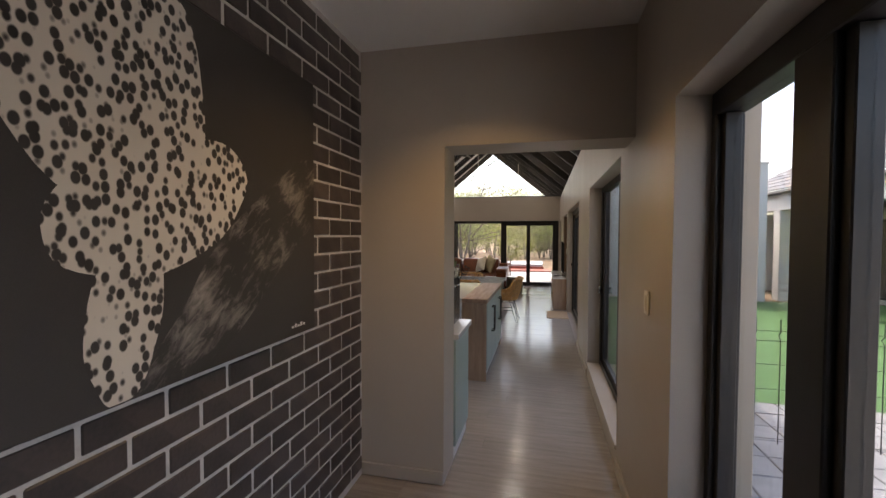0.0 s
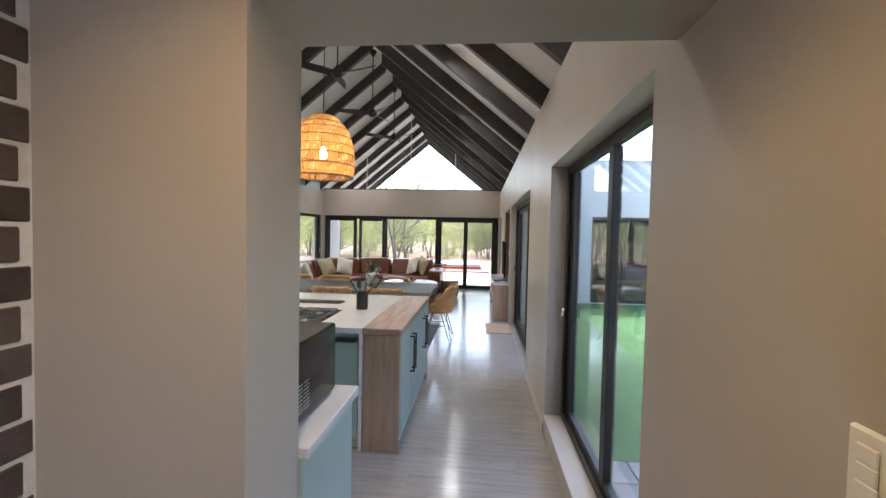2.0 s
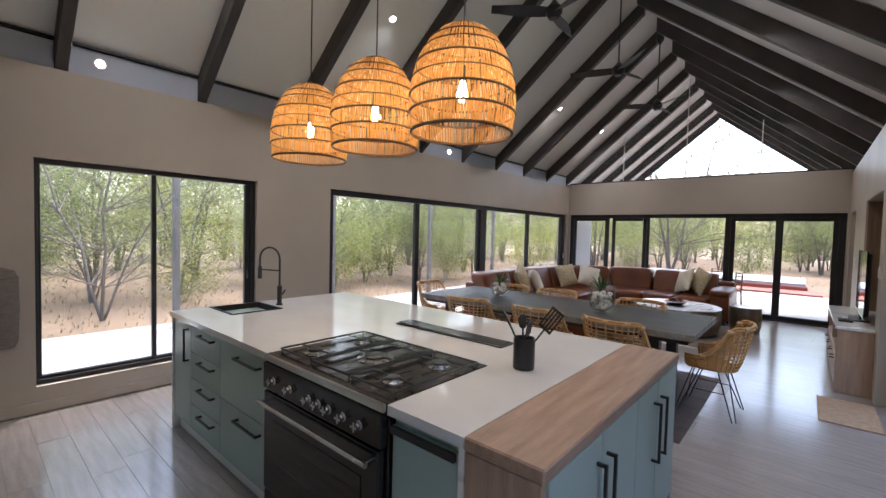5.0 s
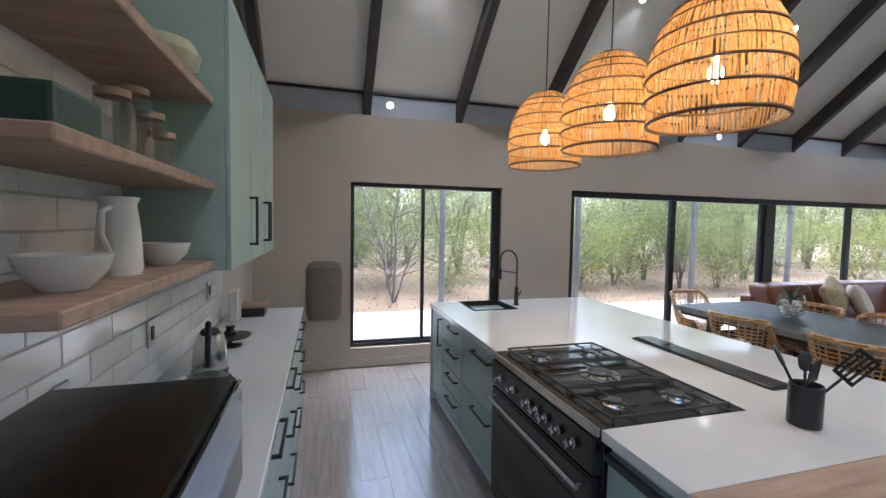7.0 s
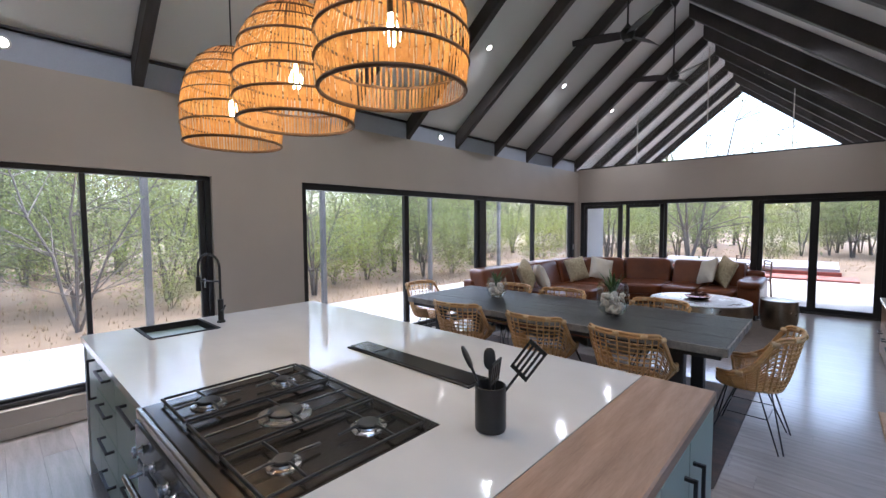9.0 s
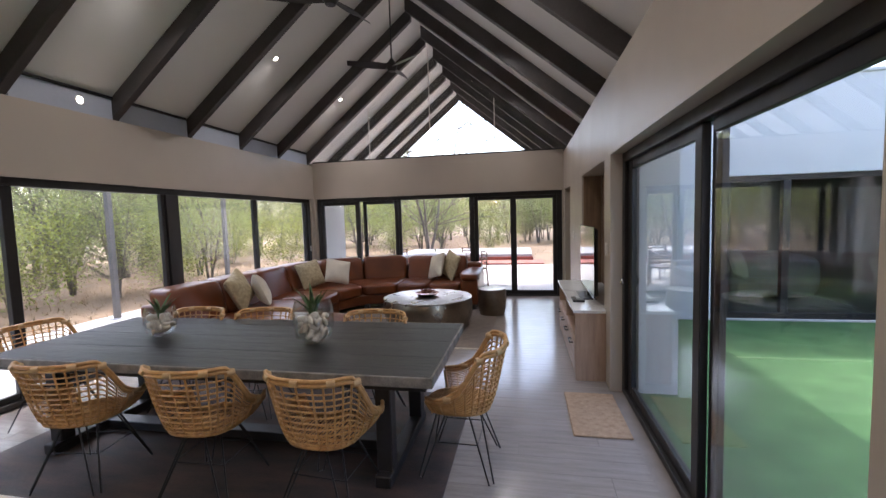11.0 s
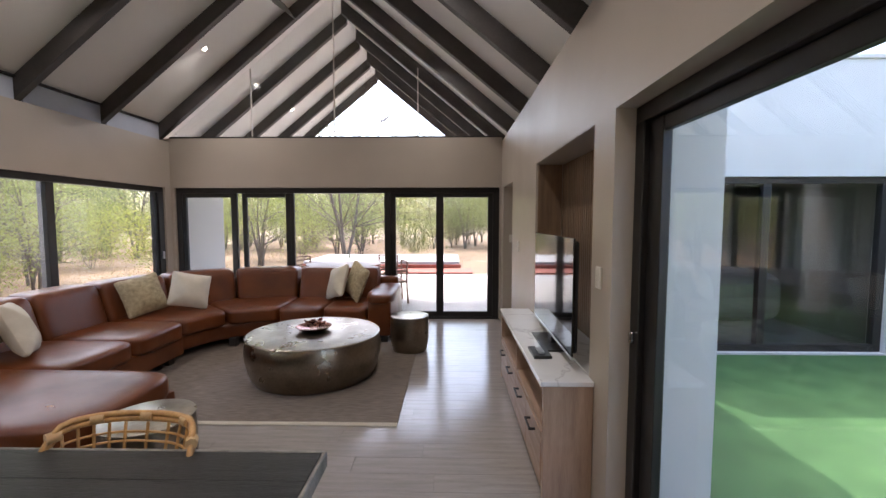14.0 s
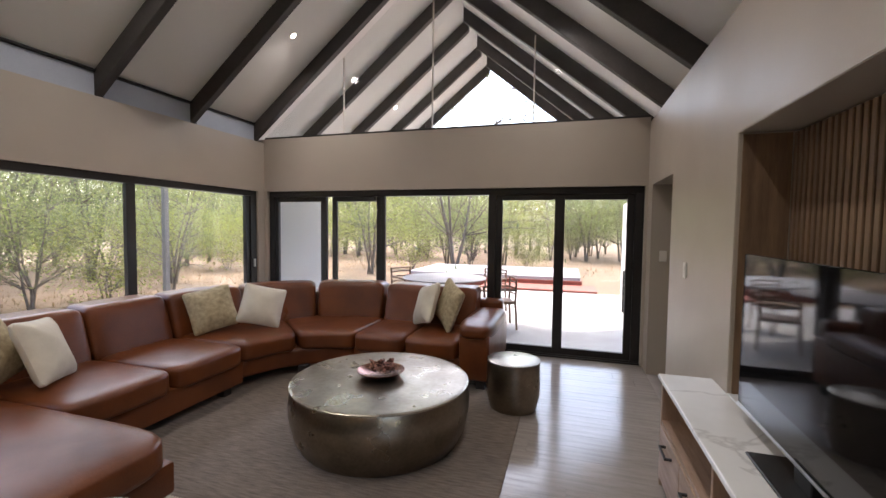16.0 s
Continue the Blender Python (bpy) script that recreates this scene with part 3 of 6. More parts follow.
# ---------- floor, ground, yard ----------
setting("ground", box(bmesh.new(), -400, 400, -400, 400, -0.9, -0.13), "earth", "dry sandy bush ground with leaf litter", "ground")
floor = setting("floor", box(bmesh.new(), XL - 0.2, XR + 0.22, -2.5, YF + 0.22, -0.12, -0.006), "joint", "grey-brown oak vinyl plank floor", "floor")
setting("terrace_west", bbox(-7.95, XL - 0.24, 2.0, 16.2, -0.4, -0.05, 0.01), "slab", "pale concrete terrace outside the windows", "pavement")
setting("terrace_north", bbox(XL - 0.23, 1.2, YF + 0.24, 20.4, -0.4, -0.055, 0.01), "slab", "pale concrete patio under the roof", "pavement")
turf = setting("lawn", box(bmesh.new(), XR + 0.24, 9.0, 5.0, 12.66, -0.4, -0.05), "turf", "bright green artificial lawn in the courtyard", "lawn")


# ---------- kitchen ----------
def bar_handle(parent, axis, at, length, out):
    """A square black bar handle with two posts. axis: the way the bar runs; out: the way it stands off."""
    bm = bmesh.new()
    a, o = Vector(axis), Vector(out)
    for p, d, n in ((Vector(at) + o * 0.034, a, length), (Vector(at) + a * (length / 2 - 0.006) + o * 0.017, o, 0.034), (Vector(at) - a * (length / 2 - 0.006) + o * 0.017, o, 0.034)):
        h = [abs(d[i]) * n / 2 + (1 - abs(d[i])) * 0.006 for i in range(3)]
        box(bm, p[0] - h[0], p[0] + h[0], p[1] - h[1], p[1] + h[1], p[2] - h[2], p[2] + h[2])
    return part("handle", bm, "black", parent, "square black bar handle")


TOP = 0.92
island = thing("kitchen_island", (-2.05, 5.6, 0), "mint green kitchen island cabinet with black handles", "kitchen island")
ox, oy = -2.05, 5.6


def isl(x0, x1, y0, y1, z0, z1, w=0.003):
    return bbox(x0 - ox, x1 - ox, y0 - oy, y1 - oy, z0, z1, w)


part("carcass", isl(-3.655, -2.105, 4.83, 6.42, 0.10, 0.88), "mint", island)
part("carcass", isl(-1.145, -0.80, 4.83, 6.42, 0.10, 0.88), "mint", island)
part("back_panel", isl(-2.105, -1.145, 5.48, 6.42, 0.10, 0.88), "mint", island)
part("carcass", isl(-0.768, -0.505, 4.83, 6.42, 0.10, 0.88), "mint", island)
part("plinth", isl(-3.64, -2.11, 4.845, 6.38, 0.0, 0.098), "whiteboard", island, "white plinth")
part("plinth", isl(-1.14, -0.80, 4.845, 6.38, 0.0, 0.098), "whiteboard", island, "white plinth")
part("plinth", isl(-0.768, -0.52, 4.83, 6.38, 0.0, 0.098), "whiteboard", island, "white plinth")
part("end_panel", isl(-3.68, -3.657, 4.795, 6.43, 0.0, 0.878), "whiteboard", island, "white end panel")
part("end_panel", isl(-0.80, -0.77, 4.795, 6.43, 0.0, 0.878), "stone", island, "white stone upright")
part("front_panel", isl(-0.766, -0.49, 4.79, 4.826, 0.0, 0.872), "oak_v", island, "pale oak upright panel")
part("rear_panel", isl(-0.766, -0.49, 6.424, 6.445, 0.0, 0.872), "oak_v", island, "pale oak upright panel")
# front: a narrow door, four small drawers, two deep drawers
d = part("door", isl(-3.65, -3.30, 4.805, 4.828, 0.11, 0.865), "mint", island)
bar_handle(d, (0, 0, 1), (-3.34 - ox, 4.805 - oy, 0.72), 0.24, (0, -1, 0))
for i in range(4):
    z = 0.865 - i * 0.19
    d = part("drawer", isl(-3.294, -2.78, 4.805, 4.828, z - 0.184, z), "mint", island)
    bar_handle(d, (1, 0, 0), (-2.98 - ox, 4.805 - oy, z - 0.035), 0.24, (0, -1, 0))
for z0, z1 in ((0.49, 0.865), (0.11, 0.484)):
    d = part("drawer", isl(-2.774, -2.112, 4.805, 4.828, z0, z1), "mint", island)
    bar_handle(d, (1, 0, 0), (-2.36 - ox, 4.805 - oy, z1 - 0.06), 0.3, (0, -1, 0))
d = part("drawer", isl(-1.135, -0.806, 4.808, 4.828, 0.11, 0.84), "mint", island)
part("handle", isl(-1.13, -0.812, 4.786, 4.806, 0.812, 0.842, 0.003), "black", d, "black edge pull")
# side doors
for a, b, hy in ((4.83, 5.25, 5.205), (5.256, 5.68, 5.305), (5.686, 6.02, 5.955), (6.026, 6.42, 6.075)):
    d = part("door", isl(-0.503, -0.482, a, b, 0.11, 0.868), "mint", island)
    bar_handle(d, (0, 0, 1), (-0.482 - ox, hy - oy, 0.63), 0.3, (1, 0, 0))
# worktop in one piece round cooker and sink
bm = bmesh.new()
SX0, SX1, SY0, SY1 = -3.655, -3.225, 5.06, 5.47
for a, b, c, e in ((-3.69, SX0, 4.785, 6.445), (SX0, SX1, 4.785, SY0), (SX0, SX1, SY1, 6.445), (SX1, -2.107, 4.785, 6.445), (-2.107, -1.143, 5.468, 6.445), (-1.143, -0.772, 4.785, 6.445)):
    box(bm, a - ox, b - ox, c - oy, e - oy, 0.88, TOP)
bmesh.ops.remove_doubles(bm, verts=bm.verts[:], dist=1e-4)
veined = pmat("white_veined_quartz", (0.64, 0.645, 0.645), (0.55, 0.55, 0.55), 0.9, 0.09, bump=0.0, fine=3.0, stretch=(1, 1.6, 1), rvar=0.03)
worktop = single("worktop", bm, veined, "white veined quartz worktop on the island", "worktop", at=(ox, oy, 0))
single("breakfast_top", bbox(-0.770, -0.478, 4.785, 6.45, 0.875, TOP + 0.004, 0.006), "oak", "pale oak top along the island's end", "worktop")
# sink and tap
sink = thing("kitchen_sink", (-3.44, 5.265, TOP), "black undermounted sink in the worktop", "sink")
bm = bmesh.new()
for x0, x1, y0, y1, z0, z1 in ((-0.215, -0.195, -0.205, 0.205, -0.2, 0.006), (0.195, 0.215, -0.205, 0.205, -0.2, 0.006), (-0.195, 0.195, -0.205, -0.185, -0.2, 0.006), (-0.195, 0.195, 0.185, 0.205, -0.2, 0.006), (-0.215, 0.215, -0.205, 0.205, -0.212, -0.2)):
    box(bm, x0, x1, y0, y1, z0, z1)
part("basin", bm, "granite", sink)
part("drain", lathe(bmesh.new(), [(0, -0.196), (0.035, -0.196), (0.04, -0.2)], 20), "steel", sink)
tap = thing("kitchen_tap", (-3.41, 5.54, TOP), "matt black spring-neck kitchen tap", "tap")
part("base", lathe(bmesh.new(), [(0, 0), (0.028, 0), (0.028, 0.012), (0.02, 0.02), (0.02, 0.17), (0, 0.175)], 20), "black", tap, smooth=35)
arc = [(0, 0, 0.17), (0, 0, 0.34)] + [(-0.10 * (1 - math.cos(a)), -0.04 * (1 - math.cos(a)), 0.40 + 0.10 * math.sin(a)) for a in np.linspace(0.0, math.pi, 12)] + [(-0.2, -0.08, 0.32)]
part("neck", tube(bmesh.new(), arc, 0.009, 10), "black", tap, smooth=40)
part("spray_head", tube(bmesh.new(), [(-0.2, -0.08, 0.33), (-0.2, -0.08, 0.22)], 0.016, 12, 0.02), "black", tap, smooth=40)
part("bracket", tube(bmesh.new(), [(0, 0, 0.3), (-0.2, -0.08, 0.30)], 0.006, 8), "black", tap, smooth=40)
part("lever", tube(bmesh.new(), [(0.015, 0, 0.09), (0.05, 0, 0.10), (0.11, -0.01, 0.14)], 0.007, 8), "black", tap, smooth=40)

# cooker
CX, CY = -1.625, 5.13
cooker = thing("range_cooker", (CX, CY, 0), "black range cooker with gas hob and steel knobs", "cooker")
part("body", bbox(-0.475, 0.475, -0.33, 0.335, 0.09, 0.885, 0.004), "enamel", cooker)
for sx in (-1, 1):
    for sy in (-0.27, 0.27):
        part("foot", lathe(bmesh.new(), [(0, 0), (0.022, 0), (0.022, 0.09), (0, 0.09)], 12, sx * 0.42, sy), "black", cooker)
part("control_panel", bbox(-0.474, 0.474, -0.372, -0.333, 0.745, 0.885, 0.008, 2), "enamel", cooker)
door = part("oven_door", bbox(-0.462, 0.462, -0.372, -0.334, 0.21, 0.735, 0.008, 2), "enamel", cooker)
part("oven_window", bbox(-0.36, 0.36, -0.3755, -0.3725, 0.27, 0.60, 0.001), "tv", door, "dark glass window")
rail = tube(bmesh.new(), [(-0.44, -0.415, 0.69), (0.44, -0.415, 0.69)], 0.011, 12)
for x in (-0.42, 0.42):
    tube(rail, [(x, -0.372, 0.69), (x, -0.415, 0.69)], 0.009, 8)
part("handle", rail, "steel", door, "polished steel rail", smooth=40)
part("drawer", bbox(-0.462, 0.462, -0.368, -0.334, 0.095, 0.20, 0.006), "enamel", cooker)
knob = finish("knob", box(box(lathe(bmesh.new(), [(0, -0.018), (0.011, -0.018), (0.013, -0.014), (0.014, -0.004), (0.02, 0), (0, 0)], 20), -0.020, 0.020, -0.005, 0.005, -0.030, -0.0185), -0.005, 0.005, -0.020, 0.020, -0.029, -0.0185), "steel", 35)
for i, x in enumerate((-0.36, -0.20, -0.03, 0.05, 0.13, 0.235, 0.345)):
    again("knob", knob, cooker, pose(x, -0.373, 0.805) @ pose(0, 0, 0, -90))
bm = bbox(-0.48, 0.48, -0.345, 0.335, 0.886, 0.922, 0.004)
hob = part("hob", bm, "hobsteel", cooker, "smoked steel gas hob")
part("front_trim", bbox(-0.478, 0.478, -0.365, -0.346, 0.888, 0.924, 0.004), "steel", hob, "bright steel edge")
BURN = [(-0.31, -0.16, 0.045), (-0.31, 0.15, 0.036), (0.0, 0.0, 0.068), (0.31, 0.15, 0.045), (0.31, -0.16, 0.036)]
for bx, by, r in BURN:
    b = part("burner", lathe(bmesh.new(), [(r * 1.45, 0.9225), (r * 1.4, 0.928), (r * 1.05, 0.93), (r, 0.936), (0, 0.936)], 28, bx, by), "steel", hob, smooth=35)
    part("cap", lathe(bmesh.new(), [(0, 0.937), (r * 0.85, 0.937), (r * 0.9, 0.941), (r * 0.8, 0.945), (0, 0.947)], 24, bx, by), "black", b, smooth=35)
for gx in (-0.31, 0.0, 0.31):
    bm = bmesh.new()
    for e in (-1, 1):
        tube(bm, [(gx + e * 0.142, -0.275, 0.9255), (gx + e * 0.142, -0.275, 0.941), (gx + e * 0.142, 0.275, 0.941), (gx + e * 0.142, 0.275, 0.9255)], 0.0055, 6)
        tube(bm, [(gx - 0.142, e * 0.283, 0.9405), (gx + 0.142, e * 0.283, 0.9405)], 0.0055, 6)
    for y in ((-0.16, 0.15) if gx else (0.0,)):
        reach = 0.135 if gx else 0.142
        for k in range(4):
            a = k * math.pi / 2
            c, e = math.cos(a), math.sin(a)
            far = reach if k % 2 == 0 else (0.12 if gx else 0.275)
            tube(bm, [(gx + c * far, y + e * far, 0.940), (gx + c * 0.05, y + e * 0.05, 0.944), (gx + c * 0.022, y + e * 0.022, 0.940)], 0.0055, 6, 0.004)
    part("pan_support", bm, "black", hob, "cast iron pan support", smooth=50)

# sunken downdraft vent
vent = thing("downdraft_vent", (-1.72, 5.855, TOP), "black flush downdraft extractor in the worktop", "extractor")
part("frame", bbox(-0.45, 0.45, -0.075, 0.075, 0.001, 0.009, 0.002), "black", vent)
part("lid", bbox(-0.44, -0.24, -0.06, 0.06, 0.010, 0.016, 0.002), "hobsteel", vent, "steel flap")
part("lid", bbox(-0.235, 0.44, -0.06, 0.06, 0.010, 0.013, 0.002), "enamel", vent, "black glass flap")

# utensil pot
pot = thing("utensil_pot", (-0.995, 5.56, TOP), "black utensil pot with black cooking utensils", "utensil pot")
part("pot", lathe(bmesh.new(), [(0, 0.002), (0.052, 0.002), (0.054, 0.01), (0.054, 0.155), (0.05, 0.157), (0.047, 0.15), (0.047, 0.02), (0, 0.018)], 32), "black", pot, smooth=35)
for k, (dx, dy, lean, w, h) in enumerate(((-0.075, -0.01, 0.26, 0.055, 0.09), (0.085, 0.045, 0.265, 0.075, 0.12), (0.03, -0.02, 0.24, 0.06, 0.085), (-0.04, 0.05, 0.25, 0.045, 0.08))):
    base, tip = Vector((-dx * 0.25, -dy * 0.25, 0.03)), Vector((dx, dy, lean - 0.06))
    u = part("utensil", tube(bmesh.new(), [base, tip], 0.005, 8), "black", pot, smooth=40)
    bm = bmesh.new()
    way = (tip - base).normalized()
    if k in (1, 2):
        for s in range(5):
            box(bm, -w / 2 + s * w * 0.225, -w / 2 + s * w * 0.225 + w * 0.11, -0.002, 0.002, 0, h)
        for z in (0, h - 0.012):
            box(bm, -w / 2, w / 2, -0.0025, 0.0025, z, z + 0.014)
    else:
        bm.free()
        bm = soft(block(0, 0, h / 2, w, 0.014, h), 4, 2.4)
    bm.transform(Matrix.Translation(tip - way * 0.005) @ way.to_track_quat("Z", "Y").to_matrix().to_4x4() @ Matrix.Rotation(radians((20, 62, 40, 0)[k]), 4, "Z"))
    tagged(part("blade", bm, "black", u), kind="stuff")

# wall run
run = thing("base_cabinet_run", (-2.1, 3.4, 0), "mint green base cabinets with black handles", "base cabinet")
rx, ry = -2.1, 3.4


def rb(x0, x1, y0, y1, z0, z1, w=0.003):
    return bbox(x0 - rx, x1 - rx, y0 - ry, y1 - ry, z0, z1, w)


part("carcass", rb(-3.66, -0.485, YK + 0.004, 3.62, 0.10, 0.88), "mint", run)
part("plinth", rb(-3.65, -0.50, YK + 0.004, 3.60, 0.0, 0.098), "whiteboard", run, "white plinth")
cols = [-3.66, -3.15, -2.55, -1.9, -1.25, -0.487]
for a, b in zip(cols, cols[1:]):
    z = 0.868
    for h in (0.25, 0.25, 0.25):
        d = part("drawer", rb(a + 0.003, b - 0.003, 3.622, 3.642, z - h + 0.004, z), "mint", run)
        bar_handle(d, (1, 0, 0), ((a + b) / 2 - rx, 3.642 - ry, z - 0.05), min(0.3, (b - a) * 0.5), (0, 1, 0))
        z -= h
single("worktop", bbox(-3.675, -0.465, YK + 0.002, 3.66, 0.88, TOP, 0.004), veined, "white veined quartz worktop along the wall", "worktop")

# marble-look splashback tiles
splash = setting("splashback", bbox(-3.36, -0.575, YK + 0.001, YK + 0.004, TOP + 0.002, 2.1, 0), "plaster", "white marble tile splashback with narrow joints", "splashback")
tile = finish("tile", bbox(-0.147, 0.147, 0.0, 0.007, -0.047, 0.047, 0.003), "tile")
for r in range(12):
    z = TOP + 0.052 + r * 0.098
    for c in range(10):
        x = -0.73 - c * 0.298 + (0.149 if r % 2 else 0)
        if -3.22 < x < -0.72:
            again("tile", tile, splash, pose(x, YK + 0.0045, z))
# upper cabinet and shelves
upper = thing("wall_cabinet", (-2.45, YK, 1.45), "tall mint green wall cabinet with black handles", "wall cabinet")
part("body", bbox(-0.73, 0.73, 0.012, 0.36, 0, 1.08, 0.003), "mint", upper)
for a, b, h in ((-0.73, -0.245, -0.28), (-0.24, 0.245, -0.2), (0.25, 0.73, 0.29)):
    d = part("door", bbox(a + 0.002, b - 0.002, 0.361, 0.38, 0, 1.08, 0.003), "mint", upper)
    bar_handle(d, (0, 0, 1), (h, 0.38, 0.2), 0.24, (0, 1, 0))
for z in (2.09, 1.765, 1.462):
    single("wall_shelf", bbox(-1.715, -0.70, YK + 0.013, 3.415, z, z + 0.032, 0.004), "oak", "pale oak floating wall shelf", "shelf", group="oak wall shelves")


def turned(name, at, prof, material, label, category, n=32):
    ob = thing(name, at, label, category)
    part("body", lathe(bmesh.new(), prof, n), material, ob, smooth=40)
    return ob


# things on shelves and worktop
turned("olive_bowl", (-1.56, 3.29, 2.122), [(0, 0.0), (0.05, 0), (0.11, 0.05), (0.12, 0.09), (0.10, 0.13), (0.095, 0.128), (0.11, 0.09), (0.09, 0.04), (0, 0.012)], "olive", "olive glazed ceramic bowl on a shelf", "bowl")
turned("olive_bowl", (-1.05, 3.29, 2.122), [(0, 0.0), (0.05, 0), (0.11, 0.05), (0.12, 0.09), (0.10, 0.13), (0.095, 0.128), (0.11, 0.09), (0.09, 0.04), (0, 0.012)], "olive", "olive glazed ceramic bowl on a shelf", "bowl")
for x, h in ((-1.52, 0.12), (-1.42, 0.16), (-1.3, 0.2), (-1.18, 0.16)):
    j = turned("glass_jar", (x, 3.3, 1.797), [(0, 0.002), (0.045, 0.002), (0.048, 0.01), (0.048, h - 0.02), (0.035, h), (0.032, h), (0.044, h - 0.022), (0.044, 0.008), (0, 0.006)], "vase_glass", "clear glass storage jar on a shelf", "jar")
    part("lid", lathe(bmesh.new(), [(0, h + 0.001), (0.04, h + 0.001), (0.04, h + 0.02), (0, h + 0.022)], 24), "oak", j, "wooden lid")
single("storage_tin", bbox(-0.09, 0.09, -0.06, 0.06, 0, 0.1, 0.01, 2), "greenbox", "dark green box on a shelf", "box", at=(-0.92, 3.29, 1.797))
jug = turned("ceramic_jug", (-1.22, 3.29, 1.495), [(0, 0.0), (0.05, 0), (0.055, 0.02), (0.05, 0.12), (0.042, 0.19), (0.05, 0.21), (0.046, 0.21), (0.038, 0.19), (0.045, 0.02), (0, 0.01)], "ceramic", "white ceramic jug on a shelf", "jug")
part("handle", tube(bmesh.new(), [(0.045, 0, 0.18), (0.09, 0, 0.17), (0.095, 0, 0.11), (0.052, 0, 0.06)], 0.008, 8), "ceramic", jug, smooth=50)
turned("ceramic_bowl", (-1.5, 3.3, 1.495), [(0, 0.0), (0.04, 0), (0.075, 0.04), (0.085, 0.075), (0.08, 0.075), (0.068, 0.04), (0, 0.012)], "ceramic", "white ceramic bowl on a shelf", "bowl")
turned("ceramic_bowl", (-0.95, 3.3, 1.495), [(0, 0.0), (0.04, 0), (0.075, 0.04), (0.085, 0.075), (0.08, 0.075), (0.068, 0.04), (0, 0.012)], "ceramic", "white ceramic bowl on a shelf", "bowl")

# microwave by the passage
mw = thing("microwave_oven", (-0.745, 3.36, TOP), "black countertop oven standing on the worktop", "microwave")
part("case", bbox(-0.385, 0.19, -0.19, 0.235, 0.012, 0.30, 0.008, 2), "enamel", mw)
part("front", bbox(-0.38, 0.185, 0.2355, 0.247, 0.02, 0.295, 0.004), "tv", mw, "dark glass front")
for i in range(16):
    part("vent_slot", bbox(0.1905, 0.192, -0.165 + (i % 2) * 0.06, -0.115 + (i % 2) * 0.06, 0.05 + (i // 2) * 0.014, 0.055 + (i // 2) * 0.014, 0), "alu", mw, "pale vent slot")
part("top_skin", bbox(-0.38, 0.185, -0.185, 0.228, 0.3005, 0.303, 0.001), "hobsteel", mw, "smoked reflective top")
for sx in (-0.34, 0.15):
    for sy in (-0.15, 0.19):
        part("foot", lathe(bmesh.new(), [(0, 0), (0.014, 0), (0.014, 0.012), (0, 0.012)], 10, sx, sy), "black", mw)
# kettle, scale, boards
kettle = thing("electric_kettle", (-2.10, 3.30, TOP), "polished steel electric kettle with black handle", "kettle")
part("body", lathe(bmesh.new(), [(0, 0.02), (0.075, 0.02), (0.078, 0.05), (0.068, 0.15), (0.055, 0.19), (0, 0.2)], 32), "steel", kettle, smooth=35)
part("base", lathe(bmesh.new(), [(0, 0), (0.08, 0), (0.08, 0.018), (0, 0.019)], 28), "black", kettle)
part("handle", tube(bmesh.new(), [(0.03, 0.0, 0.21), (0.07, 0.01, 0.25), (0.115, 0.02, 0.22), (0.125, 0.02, 0.12), (0.08, 0.01, 0.06)], 0.014, 10), "black", kettle, smooth=50)
part("lid", lathe(bmesh.new(), [(0.045, 0.196), (0.035, 0.212), (0, 0.216)], 24), "black", kettle, smooth=40)
rack = thing("dish_rack", (-1.74, 3.33, TOP), "dark dish rack with steel pans", "dish rack")
part("tray", bbox(-0.17, 0.13, -0.13, 0.13, 0, 0.02, 0.006), "black", rack)
for k in range(3):
    part("pan", lathe(bmesh.new(), [(0, 0.02 + k * 0.02), (0.08, 0.02 + k * 0.02), (0.11, 0.045 + k * 0.02), (0.106, 0.046 + k * 0.02), (0.078, 0.026 + k * 0.02), (0, 0.025 + k * 0.02)], 28, -0.04 + 0.015 * k, 0.01 * k), "steel", rack, smooth=40)
stand = turned("cake_stand", (-2.55, 3.30, TOP), [(0, 0.0), (0.06, 0), (0.06, 0.008), (0.012, 0.016), (0.012, 0.05), (0.11, 0.056), (0.115, 0.064), (0, 0.066)], "black", "small black footed stand on the worktop", "stand")
part("dish", lathe(bmesh.new(), [(0, 0.067), (0.03, 0.067), (0.035, 0.085), (0.02, 0.10), (0.028, 0.12), (0, 0.122)], 20), "black", stand, smooth=40)
board = thing("chopping_board", (-3.24, 3.20, TOP), "white and wooden boards leaning on the splashback", "chopping board")
part("block", bbox(-0.07, 0.07, -0.03, 0.03, 0.0, 0.23, 0.012, 2), "ceramic", board, "white block")
tray = thing("wooden_tray", (-3.42, 3.30, TOP), "small wooden tray on black feet", "tray")
part("tray", bbox(-0.1, 0.1, -0.1, 0.1, 0.07, 0.09, 0.004), "oak", tray)
part("stand", bbox(-0.085, 0.085, -0.085, 0.085, 0.0, 0.07, 0.004), "black", tray)
sock = thing("wall_socket", (-1.95, YK + 0.012, 1.16), "dark socket outlet on the splashback", "socket")
part("plate", bbox(-0.04, 0.04, 0, 0.01, -0.06, 0.06, 0.004), "alu", sock)
part("rocker", bbox(-0.015, 0.015, 0.0105, 0.015, -0.03, 0.03, 0.002), "black", sock)
sock2 = copy_thing(sock, pose(-2.9, YK + 0.012, 1.2))
sock3 = copy_thing(sock, pose(-1.3, YK + 0.012, 1.12))

